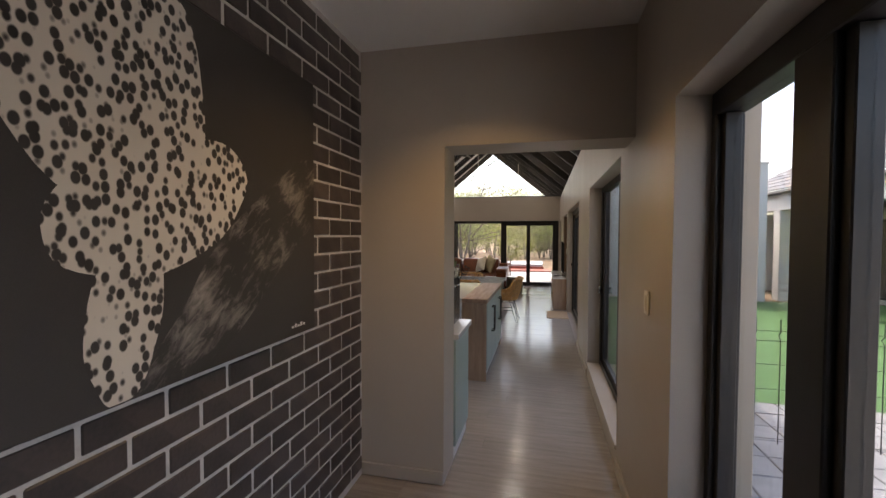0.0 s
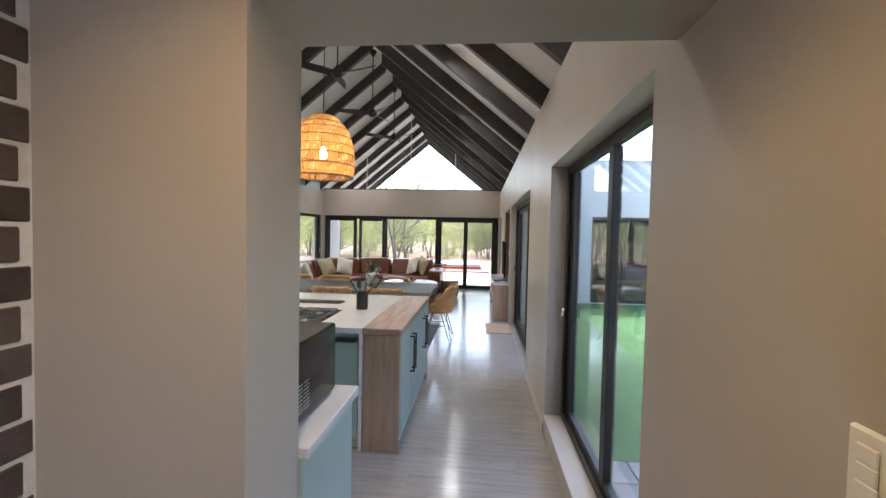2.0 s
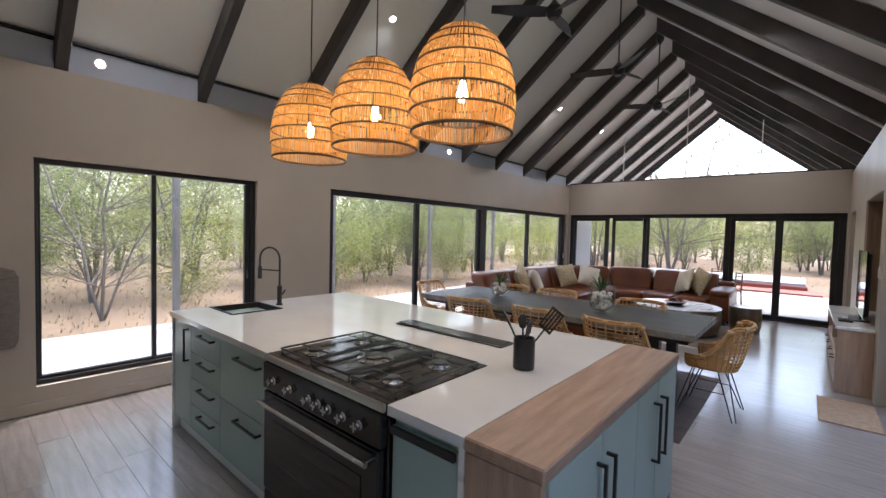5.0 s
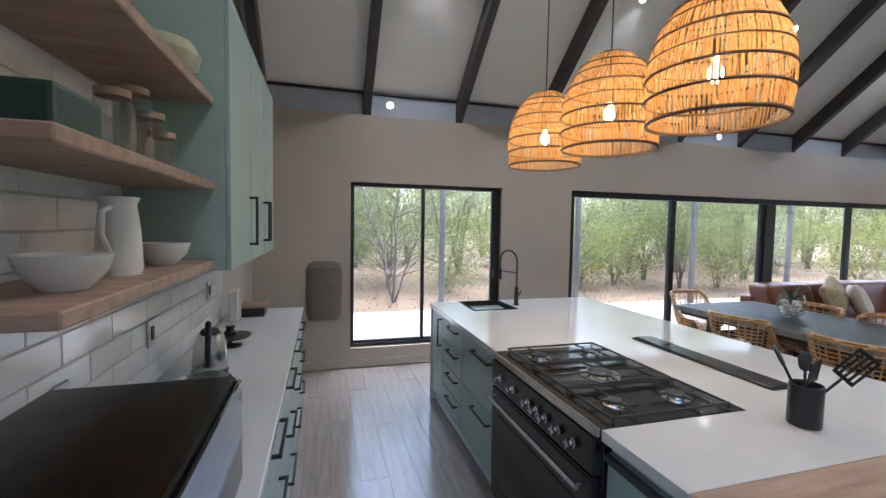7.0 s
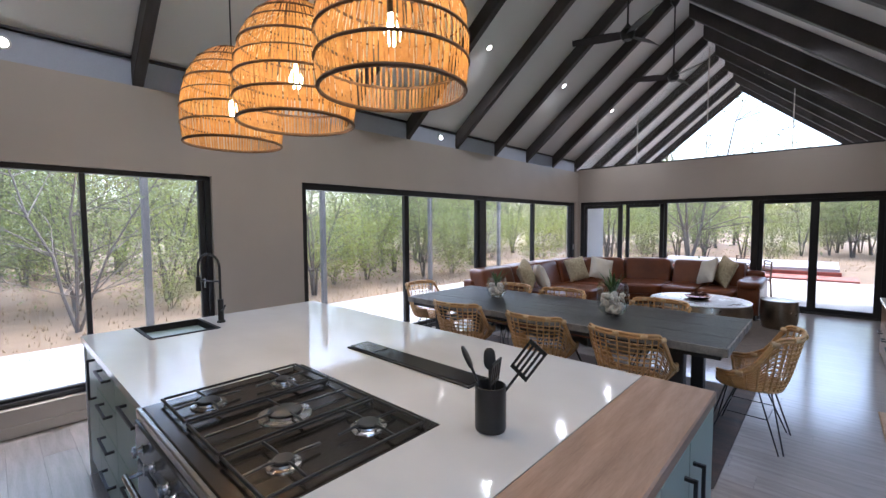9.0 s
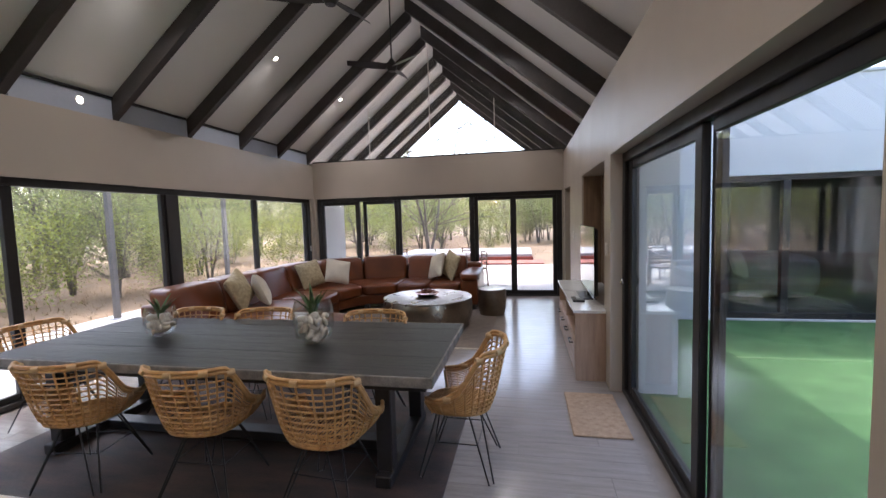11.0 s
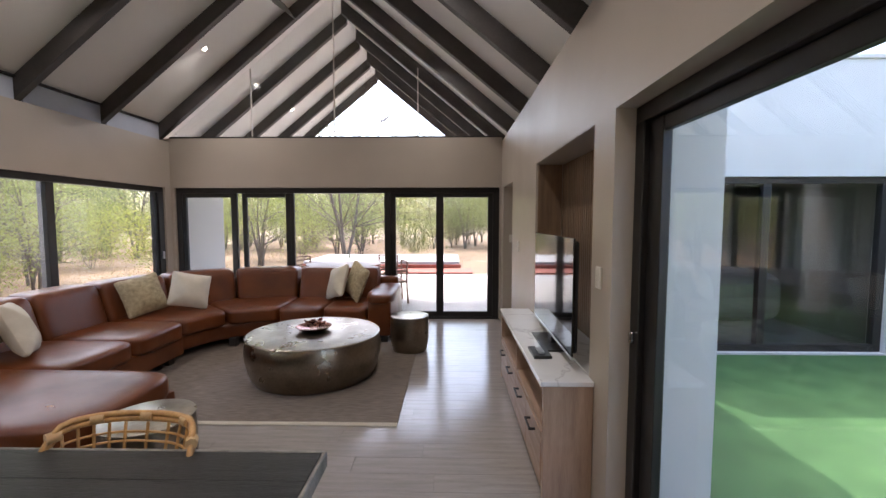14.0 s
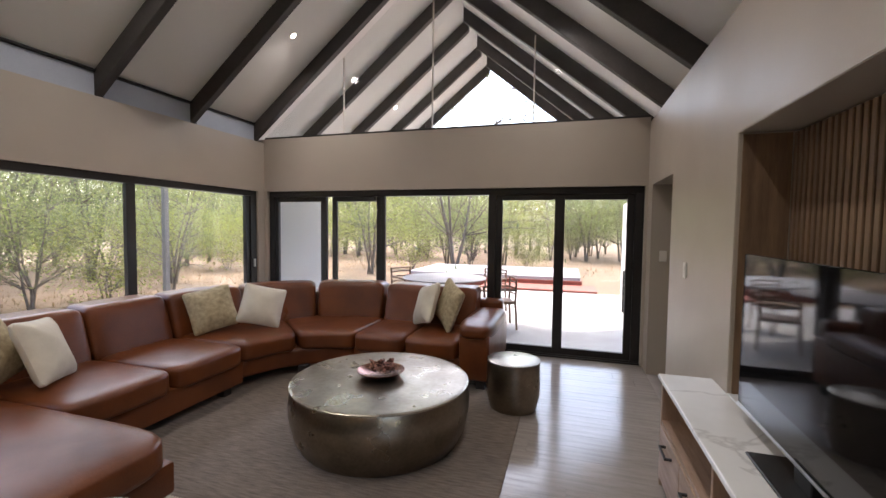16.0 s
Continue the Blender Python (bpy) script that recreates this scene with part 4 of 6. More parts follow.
# barrel-shaped wall basket by the kitchen window
bask = thing("wall_basket", (XL, 3.83, 0.58), "taupe half-round woven basket hung on the wall", "basket")
bm = bmesh.new()
rings = []
for z, r in ((0.0, 0.165), (0.05, 0.185), (0.3, 0.195), (0.56, 0.19), (0.62, 0.165), (0.645, 0.10)):
    rings.append([bm.verts.new((0.075 * r / 0.19 * math.sin(a), r * math.cos(a), z)) for a in np.linspace(0, math.pi, 17)])
for A, B in zip(rings, rings[1:]):
    for k in range(16):
        bm.faces.new((A[k], A[k + 1], B[k + 1], B[k]))
bm.faces.new(rings[0]), bm.faces.new(rings[-1])
bm.faces.new([r[0] for r in rings] + [r[-1] for r in rings[::-1]])
part("weave", bm, "basket", bask, smooth=40)
part("rim", tube(bmesh.new(), [(0.075 * math.sin(a), 0.188 * math.cos(a), 0.565) for a in np.linspace(0, math.pi, 17)], 0.007, 6), "basket", bask)

# pendants
def pendant(at):
    lamp = thing("pendant_lamp", at, "woven rattan dome pendant lamp, lit warm", "pendant lamp", "pendants over the island")
    prof = [(0.075, 0.272), (0.12, 0.255), (0.185, 0.19), (0.233, 0.105), (0.262, 0.0), (0.271, -0.10), (0.269, -0.18), (0.258, -0.262)]

    def rad(z):
        for (r0, z0), (r1, z1) in zip(prof, prof[1:]):
            if z0 >= z >= z1:
                return r0 + (r1 - r0) * (z0 - z) / (z0 - z1)
        return prof[-1][0]
    bm = bmesh.new()
    rng = random.Random(4)
    for band, (za, zb) in enumerate(((0.272, 0.2), (0.2, 0.075), (0.075, -0.075), (-0.075, -0.165), (-0.165, -0.262))):
        n = (78, 100, 112, 72, 104)[band]
        for k in range(n):
            a = 2 * math.pi * (k + rng.uniform(-0.2, 0.2)) / n
            w = rng.uniform(0.55, 0.8) * 2 * math.pi / n * (0.62 if band == 3 else 1.0)
            steps = 3
            L, R = [], []
            for s in range(steps + 1):
                z = za + (zb - za) * s / steps
                r = rad(z) + rng.uniform(-0.002, 0.002)
                L.append(bm.verts.new((r * math.cos(a - w / 2), r * math.sin(a - w / 2), z)))
                R.append(bm.verts.new(((r + 0.002) * math.cos(a + w / 2), (r + 0.002) * math.sin(a + w / 2), z)))
            for s in range(steps):
                bm.faces.new((L[s], R[s], R[s + 1], L[s + 1]))
    shade = tagged(part("shade", bm, "shade", lamp, "amber woven rattan"), kind="stuff")
    for z, r in ((0.27, 0.006), (0.2, 0.005), (0.15, 0.004), (0.075, 0.006), (0.0, 0.0035), (-0.075, 0.006), (-0.165, 0.006), (-0.262, 0.008)):
        part("hoop", tube(bmesh.new(), [((rad(z) + 0.002) * math.cos(a), (rad(z) + 0.002) * math.sin(a), z) for a in np.linspace(0, 2 * math.pi, 48, endpoint=False)], r, 6, closed=True), "hoop", shade)
    part("top_disc", lathe(bmesh.new(), [(0, 0.279), (0.075, 0.275), (0.075, 0.269), (0, 0.268)], 24), "hoop", lamp)
    part("cord", tube(bmesh.new(), [(0, 0, 0.07), (0, 0, CORD - at[2])], 0.0045, 6), "black", lamp)
    part("socket", lathe(bmesh.new(), [(0, 0.08), (0.02, 0.08), (0.022, 0.005), (0, 0.005)], 16), "black", lamp)
    part("bulb", lathe(bmesh.new(), [(0, 0.005), (0.012, 0.003), (0.018, -0.025), (0.03, -0.055), (0.028, -0.08), (0.012, -0.10), (0, -0.103)], 20), "bulb", lamp, "glowing warm bulb", smooth=True)
    return lamp


for x in (-2.755, -2.015, -1.325):
    CORD = CEIL_Z + SLOPE * (RIDGE - XL - abs(x - RIDGE)) - 0.004
    pendant((x, 5.42, 2.367))
    lp = new("bulb_light", bpy.data.lights.new("bulb_light", "POINT"))
    lp.data.energy, lp.data.color, lp.data.shadow_soft_size = 4.0, (1.0, 0.74, 0.44), 0.05
    lp.location = (x, 5.42, 2.305)


# ---------- dining ----------
TX0, TX1, TY0, TY1, TZ = -3.83, -0.63, 7.77, 8.97, 0.77
table = thing("dining_table", (-2.23, 8.37, 0), "long ebonised plank dining table with trestle frame", "dining table")
hw, hd = (TX1 - TX0) / 2, (TY1 - TY0) / 2
rows = 7
for r in range(rows):
    y0, y1 = -hd + 0.015 + r * (2 * hd - 0.03) / rows, -hd + 0.015 + (r + 1) * (2 * hd - 0.03) / rows
    cuts = [-hw + 0.015, -0.5 + 0.35 * ((r * 7) % 5 - 2), hw - 0.015]
    for a, b in zip(cuts, cuts[1:]):
        part("plank", bbox(a + 0.0004, b - 0.0004, y0 + 0.0004, y1 - 0.0004, TZ - 0.045, TZ - 0.0006 * (r % 2), 0.0015), "tabletop", table)
for a, b, c, e in ((-hw, hw, -hd, -hd + 0.0145), (-hw, hw, hd - 0.0145, hd), (-hw, -hw + 0.0145, -hd + 0.015, hd - 0.015), (hw - 0.0145, hw, -hd + 0.015, hd - 0.015)):
    part("edge_trim", bbox(a, b, c, e, TZ - 0.06, TZ + 0.001, 0.004), "tabletrim", table, "worn pale edge")
part("apron", bbox(-hw + 0.05, hw - 0.05, -hd + 0.05, hd - 0.05, TZ - 0.1, TZ - 0.0465, 0.003), "ebony", table)
for x in (-1.28, 1.24):
    for y in (-0.36, 0.36):
        part("leg", bbox(x - 0.05, x + 0.05, y - 0.05, y + 0.05, 0.09, TZ - 0.101, 0.006), "ebony", table)
    part("foot_beam", bbox(x - 0.05, x + 0.05, -0.46, 0.46, 0.012, 0.089, 0.006), "ebony", table)
part("stretcher", bbox(-1.23, 1.19, -0.06, 0.06, 0.02, 0.085, 0.005), "ebony", table)
single("dining_rug", bbox(-3.95, -0.62, 7.34, 9.35, 0.0, 0.010, 0.003), "hide", "dark patchwork rug under the dining table", "rug")


def chair_mesh(kind):
    """Rods of a rattan tub chair, facing +y, seat at 0.45."""
    bm = bmesh.new()

    def wallpt(a, s):
        # a: angle round the shell from one front end to the other; s: from seat edge (0) to rim (1)
        k = (1 - math.sin(a)) / 2                       # 1 at the back, 0 at the front
        e = min(1.0, max(0.0, (k - 0.42) / 0.40))
        rim = 0.525 + 0.285 * e * e * (3 - 2 * e)
        out = s ** 0.6
        rx, ry = 0.20 + 0.095 * out, 0.20 + (0.085 + 0.02 * s) * out * (0.35 + 0.65 * k)
        return Vector((rx * math.copysign(abs(math.cos(a)) ** 0.72, math.cos(a)), ry * math.copysign(abs(math.sin(a)) ** 0.72, math.sin(a)), 0.425 + (rim - 0.425) * s))
    span = np.linspace(math.radians(-212), math.radians(32), 23)
    if kind == "seat":
        for x in np.linspace(-0.2, 0.2, 19):
            h = 0.215 * math.sqrt(max(0.02, 1 - (x / 0.235) ** 2))
            tube(bm, [(x, y, 0.44 - 0.02 * (1 - (y / 0.22) ** 2)) for y in np.linspace(-h * 0.95, h, 6)], 0.0055, 5)
        for y in (-0.1, 0.03, 0.14):
            tube(bm, [(x, y, 0.425) for x in np.linspace(-0.2, 0.2, 5)], 0.006, 5)
    elif kind == "back":
        for a in span:
            tube(bm, [wallpt(a, s) for s in (0, 0.12, 0.3, 0.5, 0.75, 1.0)], 0.006, 5)
        for s in (0.07, 0.15, 0.24, 0.33, 0.42, 0.51, 0.60, 0.69, 0.78, 0.87):
            tube(bm, [wallpt(a, s) * 1.0 for a in np.linspace(span[0], span[-1], 26)], 0.005, 5)
    elif kind == "rim":
        for off in (0.0, 0.022):
            tube(bm, [wallpt(a, 1.0) + Vector((0, 0, off)) for a in np.linspace(span[0], span[-1], 34)], 0.012, 7)
        tube(bm, [wallpt(a, 0.0) for a in np.linspace(0, 2 * math.pi, 34, endpoint=False)], 0.011, 7, closed=True)
        for a in (span[0], span[-1]):
            tube(bm, [wallpt(a, s) for s in (0, 0.3, 0.6, 1.0)], 0.012, 7)
    else:
        a = span[0] + (span[-1] - span[0]) * kind / 8
        p, d = wallpt(a, 1.0) + Vector((0, 0, 0.011)), Vector((-math.sin(a), math.cos(a), 0))
        tube(bm, [p - d * 0.022, p + d * 0.022], 0.0215, 8)
    return bm


def chair():
    c = thing("dining_chair", (0, 0, 0), "honey rattan tub chair on thin wire legs", "chair", "rattan chairs round the dining table")
    tagged(part("seat", chair_mesh("seat"), "rattan", c, smooth=60), kind="stuff")
    back = tagged(part("backrest", chair_mesh("back"), "rattan", c, smooth=60), kind="stuff")
    part("rim", chair_mesh("rim"), "rattan", c, smooth=60)
    for k in range(1, 8):
        part("binding", chair_mesh(k), "bind", back, "pale cane binding", smooth=60)
    for sx in (-1, 1):
        for sy in (-1, 1):
            part("leg", tube(bmesh.new(), [(sx * 0.10, sy * 0.06, 0.425), (sx * 0.23, sy * 0.21, 0.011), (sx * 0.205, sy * 0.235, 0.011), (sx * 0.04, sy * 0.13, 0.425)], 0.0055, 6), "black", c, "thin dark wire leg", smooth=60)
    part("brace", tube(bmesh.new(), [(-0.165, -0.135, 0.22), (-0.165, 0.135, 0.22), (0.165, 0.135, 0.22), (0.165, -0.135, 0.22)], 0.004, 5, closed=True), "black", c, smooth=60)
    return c


first = chair()
first.matrix_basis = pose(-1.25, 7.78, 0.010, 0, 0, -4)
for x, y, turn in ((-2.05, 7.80, 3), (-2.95, 7.78, 8), (-1.40, 8.80, 178), (-2.45, 8.82, 184), (-3.15, 8.80, 176), (-4.02, 8.36, -86)):
    copy_thing(first, pose(x, y, 0.010, 0, 0, turn))
end = copy_thing(first, pose(-0.56, 8.26, 0.010, 0, 0, 88))


def vase(at, seed, tall, size):
    v = thing("glass_vase", at, "clear glass bowl of cream pebbles with a succulent", "vase", "vases on the dining table")
    k = tall
    part("glass", lathe(bmesh.new(), [(0, 0.003), (0.05, 0.003), (0.085, 0.03 * k), (0.10, 0.09 * k), (0.095, 0.16 * k), (0.085, 0.19 * k), (0.082, 0.19 * k), (0.092, 0.155 * k), (0.096, 0.09 * k), (0.08, 0.035 * k), (0.045, 0.014), (0, 0.014)], 36), "vase_glass", v, smooth=40).visible_shadow = False
    rng = random.Random(seed)
    bm = bmesh.new()
    for i in range(40):
        z = 0.03 + 0.10 * k * (i / 40)
        r = (0.045 if z < 0.05 else 0.066) * math.sqrt(rng.random())
        a = rng.uniform(0, 6.28)
        s = soft(block(0, 0, 0, rng.uniform(0.04, 0.062), rng.uniform(0.028, 0.044), rng.uniform(0.02, 0.032)), 2, 2.3)
        s.transform(pose(r * math.cos(a), r * math.sin(a), z, rng.uniform(0, 180), rng.uniform(0, 180), rng.uniform(0, 180)))
        me = bpy.data.meshes.new("tmp")
        s.to_mesh(me)
        s.free()
        bm.from_mesh(me)
        bpy.data.meshes.remove(me)
    tagged(part("pebbles", bm, "pebble", v, "cream pebbles", smooth=True), kind="stuff")
    for i in range(11):
        bm = bmesh.new()
        a, lean, h = i * 2.4 + rng.uniform(-0.3, 0.3), rng.uniform(0.03, 0.12), rng.uniform(0.10, 0.17)
        pts = [Vector((math.cos(a) * (0.008 + lean * s * s), math.sin(a) * (0.008 + lean * s * s), 0.11 * k + h * s)) for s in (0, 0.3, 0.55, 0.8, 1)]
        side, fore = Vector((-math.sin(a), math.cos(a), 0)), Vector((math.cos(a), math.sin(a), 0))
        rows_ = [[bm.verts.new(p - side * w), bm.verts.new(p + fore * w * 0.6), bm.verts.new(p + side * w), bm.verts.new(p - fore * w * 0.2)] for p, w in zip(pts, (0.010, 0.013, 0.011, 0.007, 0.001))]
        for A, B in zip(rows_, rows_[1:]):
            for q in range(4):
                bm.faces.new((A[q], A[(q + 1) % 4], B[(q + 1) % 4], B[q]))
        part("leaf", bm, "leaf_s", v, "pointed green succulent leaf" if not i else "")
    v.matrix_basis = v.matrix_basis @ Matrix.Scale(size, 4)


vase((-1.62, 8.33, TZ), 3, 1.12, 1.45)
vase((-3.0, 8.42, TZ), 5, 1.0, 1.2)
single("door_mat", bbox(0.205, 0.625, 8.72, 9.50, 0.0, 0.014, 0.006), "jute", "woven jute doormat before the sliding door", "mat")

# ---------- lounge ----------
sofa = thing("corner_sofa", (-3.0, 12.2, 0), "cognac leather curved corner sofa with chaise", "sofa")
qx, qy = -3.0, 12.2


def sblock(x0, x1, y0, y1, z0, z1):
    return block((x0 + x1) / 2 - qx, (y0 + y1) / 2 - qy, (z0 + z1) / 2, x1 - x0, y1 - y0, z1 - z0)


CCX, CCY = -2.45, 12.15


def sector(r0, r1, a0, a1, z0, z1, lean=0.0):
    def place(u, v, w):
        r = r0 + (r1 - r0) * (u + 1) / 2 + lean * (w + 1) / 2
        a = radians(a0 + (a1 - a0) * (v + 1) / 2)
        return (CCX - qx + r * math.cos(a), CCY - qy + r * math.sin(a) * 0.97, z0 + (z1 - z0) * (w + 1) / 2)
    return place


# plinth bodies
part("base", bbox(-4.45 - qx, -3.23 - qx, 9.68 - qy, 12.15 - qy, 0.09, 0.30, 0.02, 2), "leather", sofa, smooth=40)
part("base", soft(sector(0.79, 1.98, 90, 180, 0.09, 0.31), 10, 9), "leather", sofa, smooth=True)
part("base", bbox(-2.45 - qx, -1.27 - qx, 12.9 - qy, 14.05 - qy, 0.09, 0.30, 0.02, 2), "leather", sofa, smooth=40)
part("base", bbox(-3.25 - qx, -2.31 - qx, 9.68 - qy, 10.62 - qy, 0.12, 0.30, 0.02, 2), "leather", sofa, smooth=40)
# outer backs
part("back_frame", bbox(-4.56 - qx, -4.36 - qx, 9.66 - qy, 12.15 - qy, 0.10, 0.72, 0.05, 3), "leather", sofa, smooth=40)
part("back_frame", soft(sector(1.85, 2.08, 88, 182, 0.10, 0.74), 10, 8), "leather", sofa, smooth=True)
part("back_frame", bbox(-2.45 - qx, -1.0 - qx, 13.93 - qy, 14.12 - qy, 0.10, 0.74, 0.05, 3), "leather", sofa, smooth=40)
# seats
part("chaise_cushion", soft(sblock(-4.1, -2.27, 9.66, 10.63, 0.26, 0.475), 10, 7), "leather", sofa, smooth=True)
for y0, y1 in ((10.63, 11.4), (11.4, 12.15)):
    part("seat_cushion", soft(sblock(-4.15, -3.18, y0 + 0.003, y1 - 0.003, 0.27, 0.475), 10, 7), "leather", sofa, smooth=True)
for a0, a1 in ((135.4, 180), (90, 134.6)):
    part("seat_cushion", soft(sector(0.735, 1.75, a0, a1, 0.27, 0.475), 10, 7), "leather", sofa, smooth=True)
for x0, x1 in ((-2.447, -1.87), (-1.864, -1.28)):
    part("seat_cushion", soft(sblock(x0, x1, 12.83, 13.75, 0.27, 0.475), 10, 7), "leather", sofa, smooth=True)


# back cushions
def leaning(x0, x1, y0, y1, z0, z1, lx, ly):
    base = sblock(x0, x1, y0, y1, z0, z1)
    return lambda u, v, w: (base(u, v, w)[0] + lx * w, base(u, v, w)[1] + ly * w, base(u, v, w)[2])


for y0, y1 in ((9.70, 10.55), (10.56, 11.38), (11.39, 12.14)):
    part("back_cushion", soft(leaning(-4.44, -4.10, y0, y1, 0.40, 0.90, -0.07, 0), 12, 8), "leather", sofa, smooth=True)
for a0, a1 in ((152, 180), (122, 151), (92, 121)):
    part("back_cushion", soft(sector(1.56, 1.88, a0, a1, 0.40, 0.90, 0.12), 12, 8), "leather", sofa, smooth=True)
for x0, x1 in ((-2.44, -1.87), (-1.86, -1.27)):
    part("back_cushion", soft(leaning(x0, x1, 13.66, 14.0, 0.40, 0.90, 0, 0.07), 12, 8), "leather", sofa, smooth=True)
arm = part("arm", bbox(-1.265 - qx, -0.96 - qx, 12.86 - qy, 14.1 - qy, 0.10, 0.56, 0.03, 3), "leather", sofa, smooth=40)
part("arm_pad", soft(sblock(-1.30, -0.93, 12.82, 13.98, 0.50, 0.665), 10, 4.0), "leather", arm, smooth=True)
part("arm", bbox(-4.5 - qx, -4.1 - qx, 9.55 - qy, 9.66 - qy, 0.10, 0.56, 0.03, 3), "leather", sofa, smooth=40)
for x, y in ((-2.42, 9.78), (-2.42, 10.52), (-3.32, 10.9), (-3.32, 12.0), (-2.95, 12.72), (-1.36, 13.0), (-1.05, 12.95), (-1.05, 13.95), (-4.35, 9.8), (-4.35, 12.0)):
    part("foot", bbox(x - 0.045 - qx, x + 0.045 - qx, y - 0.045 - qy, y + 0.045 - qy, 0.0, 0.12, 0.004), "ebony", sofa)


def pillow(at, size, rot, material, label, flat=0.20):
    p = thing("scatter_cushion", at, label, "cushion", "scatter cushions on the sofa")

    def place(u, v, w):
        edge = max(abs(u), abs(v))
        pin = 1 - 0.07 * (1 - edge) - 0.05 * (1 - min(abs(u), abs(v)) ** 2)
        return (u * pin * size / 2, math.copysign(1, w) * flat / 2 * max(0.0, 1 - edge ** 2.6) ** 0.8 * min(1, abs(w) * 1.6), v * pin * size / 2)
    bm = soft(place, 13, 14)
    bm.transform(Euler([radians(a) for a in rot]).to_matrix().to_4x4())
    low = min(v.co.z for v in bm.verts)
    bmesh.ops.translate(bm, verts=bm.verts[:], vec=(0, 0, -low))
    part("cover", bm, material, p, smooth=True)


S = 0.465
pillow((-3.93, 10.60, S), 0.50, (-22, -16, 112), "gold", "round-edged beige patterned cushion on the chaise", 0.24)
pillow((-3.80, 10.88, S), 0.48, (-22, 6, 128), "ivory", "ivory linen cushion on the sofa")
pillow((-3.88, 12.42, S), 0.47, (-20, -10, 62), "gold", "gold patterned cushion in the sofa's corner")
pillow((-3.52, 12.76, S), 0.46, (-24, 14, 40), "ivory", "ivory linen cushion in the sofa's corner")
pillow((-1.80, 13.42, S), 0.48, (-20, -14, -50), "ivory", "ivory linen cushion leaning on the sofa")
pillow((-1.52, 13.40, S), 0.50, (-16, 14, -56), "gold", "beige patterned cushion by the sofa arm")

rug = thing("lounge_rug", (-2.1, 11.9, 0), "grey-beige flatwoven rug with knotted fringe", "rug")
part("field", bbox(-1.45, 1.5, -1.19, 1.15, 0.0, 0.011, 0.004), "rug", rug)
bm = bmesh.new()
for i in range(150):
    x = -1.44 + 2.93 * i / 149
    for s, y in ((-1, -1.19), (1, 1.15)):
        tube(bm, [(x, y, 0.006), (x + 0.004, y + s * 0.03, 0.012), (x, y + s * 0.05, 0.006)], 0.009, 5)
tagged(part("fringe", bm, "ivory", rug, "knotted pale fringe"), kind="stuff")

cof = thing("coffee_table", (-1.60, 11.78, 0.011), "round hammered bronze drum coffee table", "coffee table")
part("drum", lathe(bmesh.new(), [(0, 0), (0.56, 0), (0.60, 0.015), (0.645, 0.10), (0.675, 0.22), (0.68, 0.32), (0.665, 0.41), (0.66, 0.425)], 72), "bronze", cof, smooth=35)
part("top", lathe(bmesh.new(), [(0.66, 0.4255), (0.672, 0.43), (0.672, 0.441), (0.655, 0.446), (0.64, 0.442), (0, 0.442)], 72), "bronze_top", cof, "pale worn metal top", smooth=25)
bowl = thing("ornament_bowl", (-1.62, 11.82, 0.454), "dark copper bowl with flower-shaped ornaments", "bowl")
part("dish", lathe(bmesh.new(), [(0, 0.0), (0.09, 0), (0.15, 0.02), (0.185, 0.05), (0.18, 0.052), (0.14, 0.026), (0, 0.012)], 40), "copper", bowl, smooth=40)
rng = random.Random(8)
for i in range(12):
    a, r = i * 2.4, 0.03 + 0.10 * (i / 12)
    bm = bmesh.new()
    for k in range(6):
        b = k * math.pi / 3
        s = soft(block(0.022, 0, 0, 0.04, 0.026, 0.012), 2, 2.2)
        s.transform(pose(0, 0, 0, 0, -35, math.degrees(b)))
        me = bpy.data.meshes.new("tmp")
        s.to_mesh(me)
        s.free()
        bm.from_mesh(me)
        bpy.data.meshes.remove(me)
    bm.transform(pose(r * math.cos(a), r * math.sin(a), 0.06 + 0.02 * rng.random(), rng.uniform(-50, 50), rng.uniform(-50, 50), 0))
    part("ornament", bm, "copper", bowl, smooth=True)


def drum(at, r, h, label, group=""):
    t = thing("side_table", at, label, "side table", "bronze drum side tables")
    part("drum", lathe(bmesh.new(), [(0, 0), (r * 0.78, 0), (r * 0.88, 0.012), (r * 1.0, h * 0.3), (r * 1.02, h * 0.55), (r * 0.985, h - 0.02), (r * 0.98, h - 0.012)], 48), "bronze", t, smooth=35)
    part("top", lathe(bmesh.new(), [(r * 0.98, h - 0.011), (r, h - 0.006), (r, h), (r * 0.96, h + 0.003), (0, h + 0.001)], 48), "bronze_top", t, "pale worn metal top", smooth=25)


drum((-0.69, 12.62, 0.0), 0.235, 0.44, "small round bronze drum table by the sofa arm")
drum((-1.99, 9.90, 0.0), 0.25, 0.44, "small round bronze drum table beside the chaise")

# television unit
unit = thing("media_unit", (0.49, 10.79, 0), "pale oak media unit with white stone top", "media unit")
part("side", bbox(-0.145, 0.137, -0.975, -0.945, 0.0, 0.675, 0.003), "oak_v", unit)
part("side", bbox(-0.145, 0.137, 0.945, 0.975, 0.0, 0.675, 0.003), "oak_v", unit)
part("back", bbox(0.12, 0.137, -0.944, 0.944, 0.03, 0.674, 0.002), "oak_v", unit)
part("shelf", bbox(-0.143, 0.118, -0.944, 0.944, 0.40, 0.425, 0.002), "oak", unit)
part("bottom", bbox(-0.13, 0.118, -0.944, 0.944, 0.03, 0.06, 0.002), "oak", unit)
part("divider", bbox(-0.143, 0.118, -0.012, 0.012, 0.425, 0.674, 0.002), "oak_v", unit)
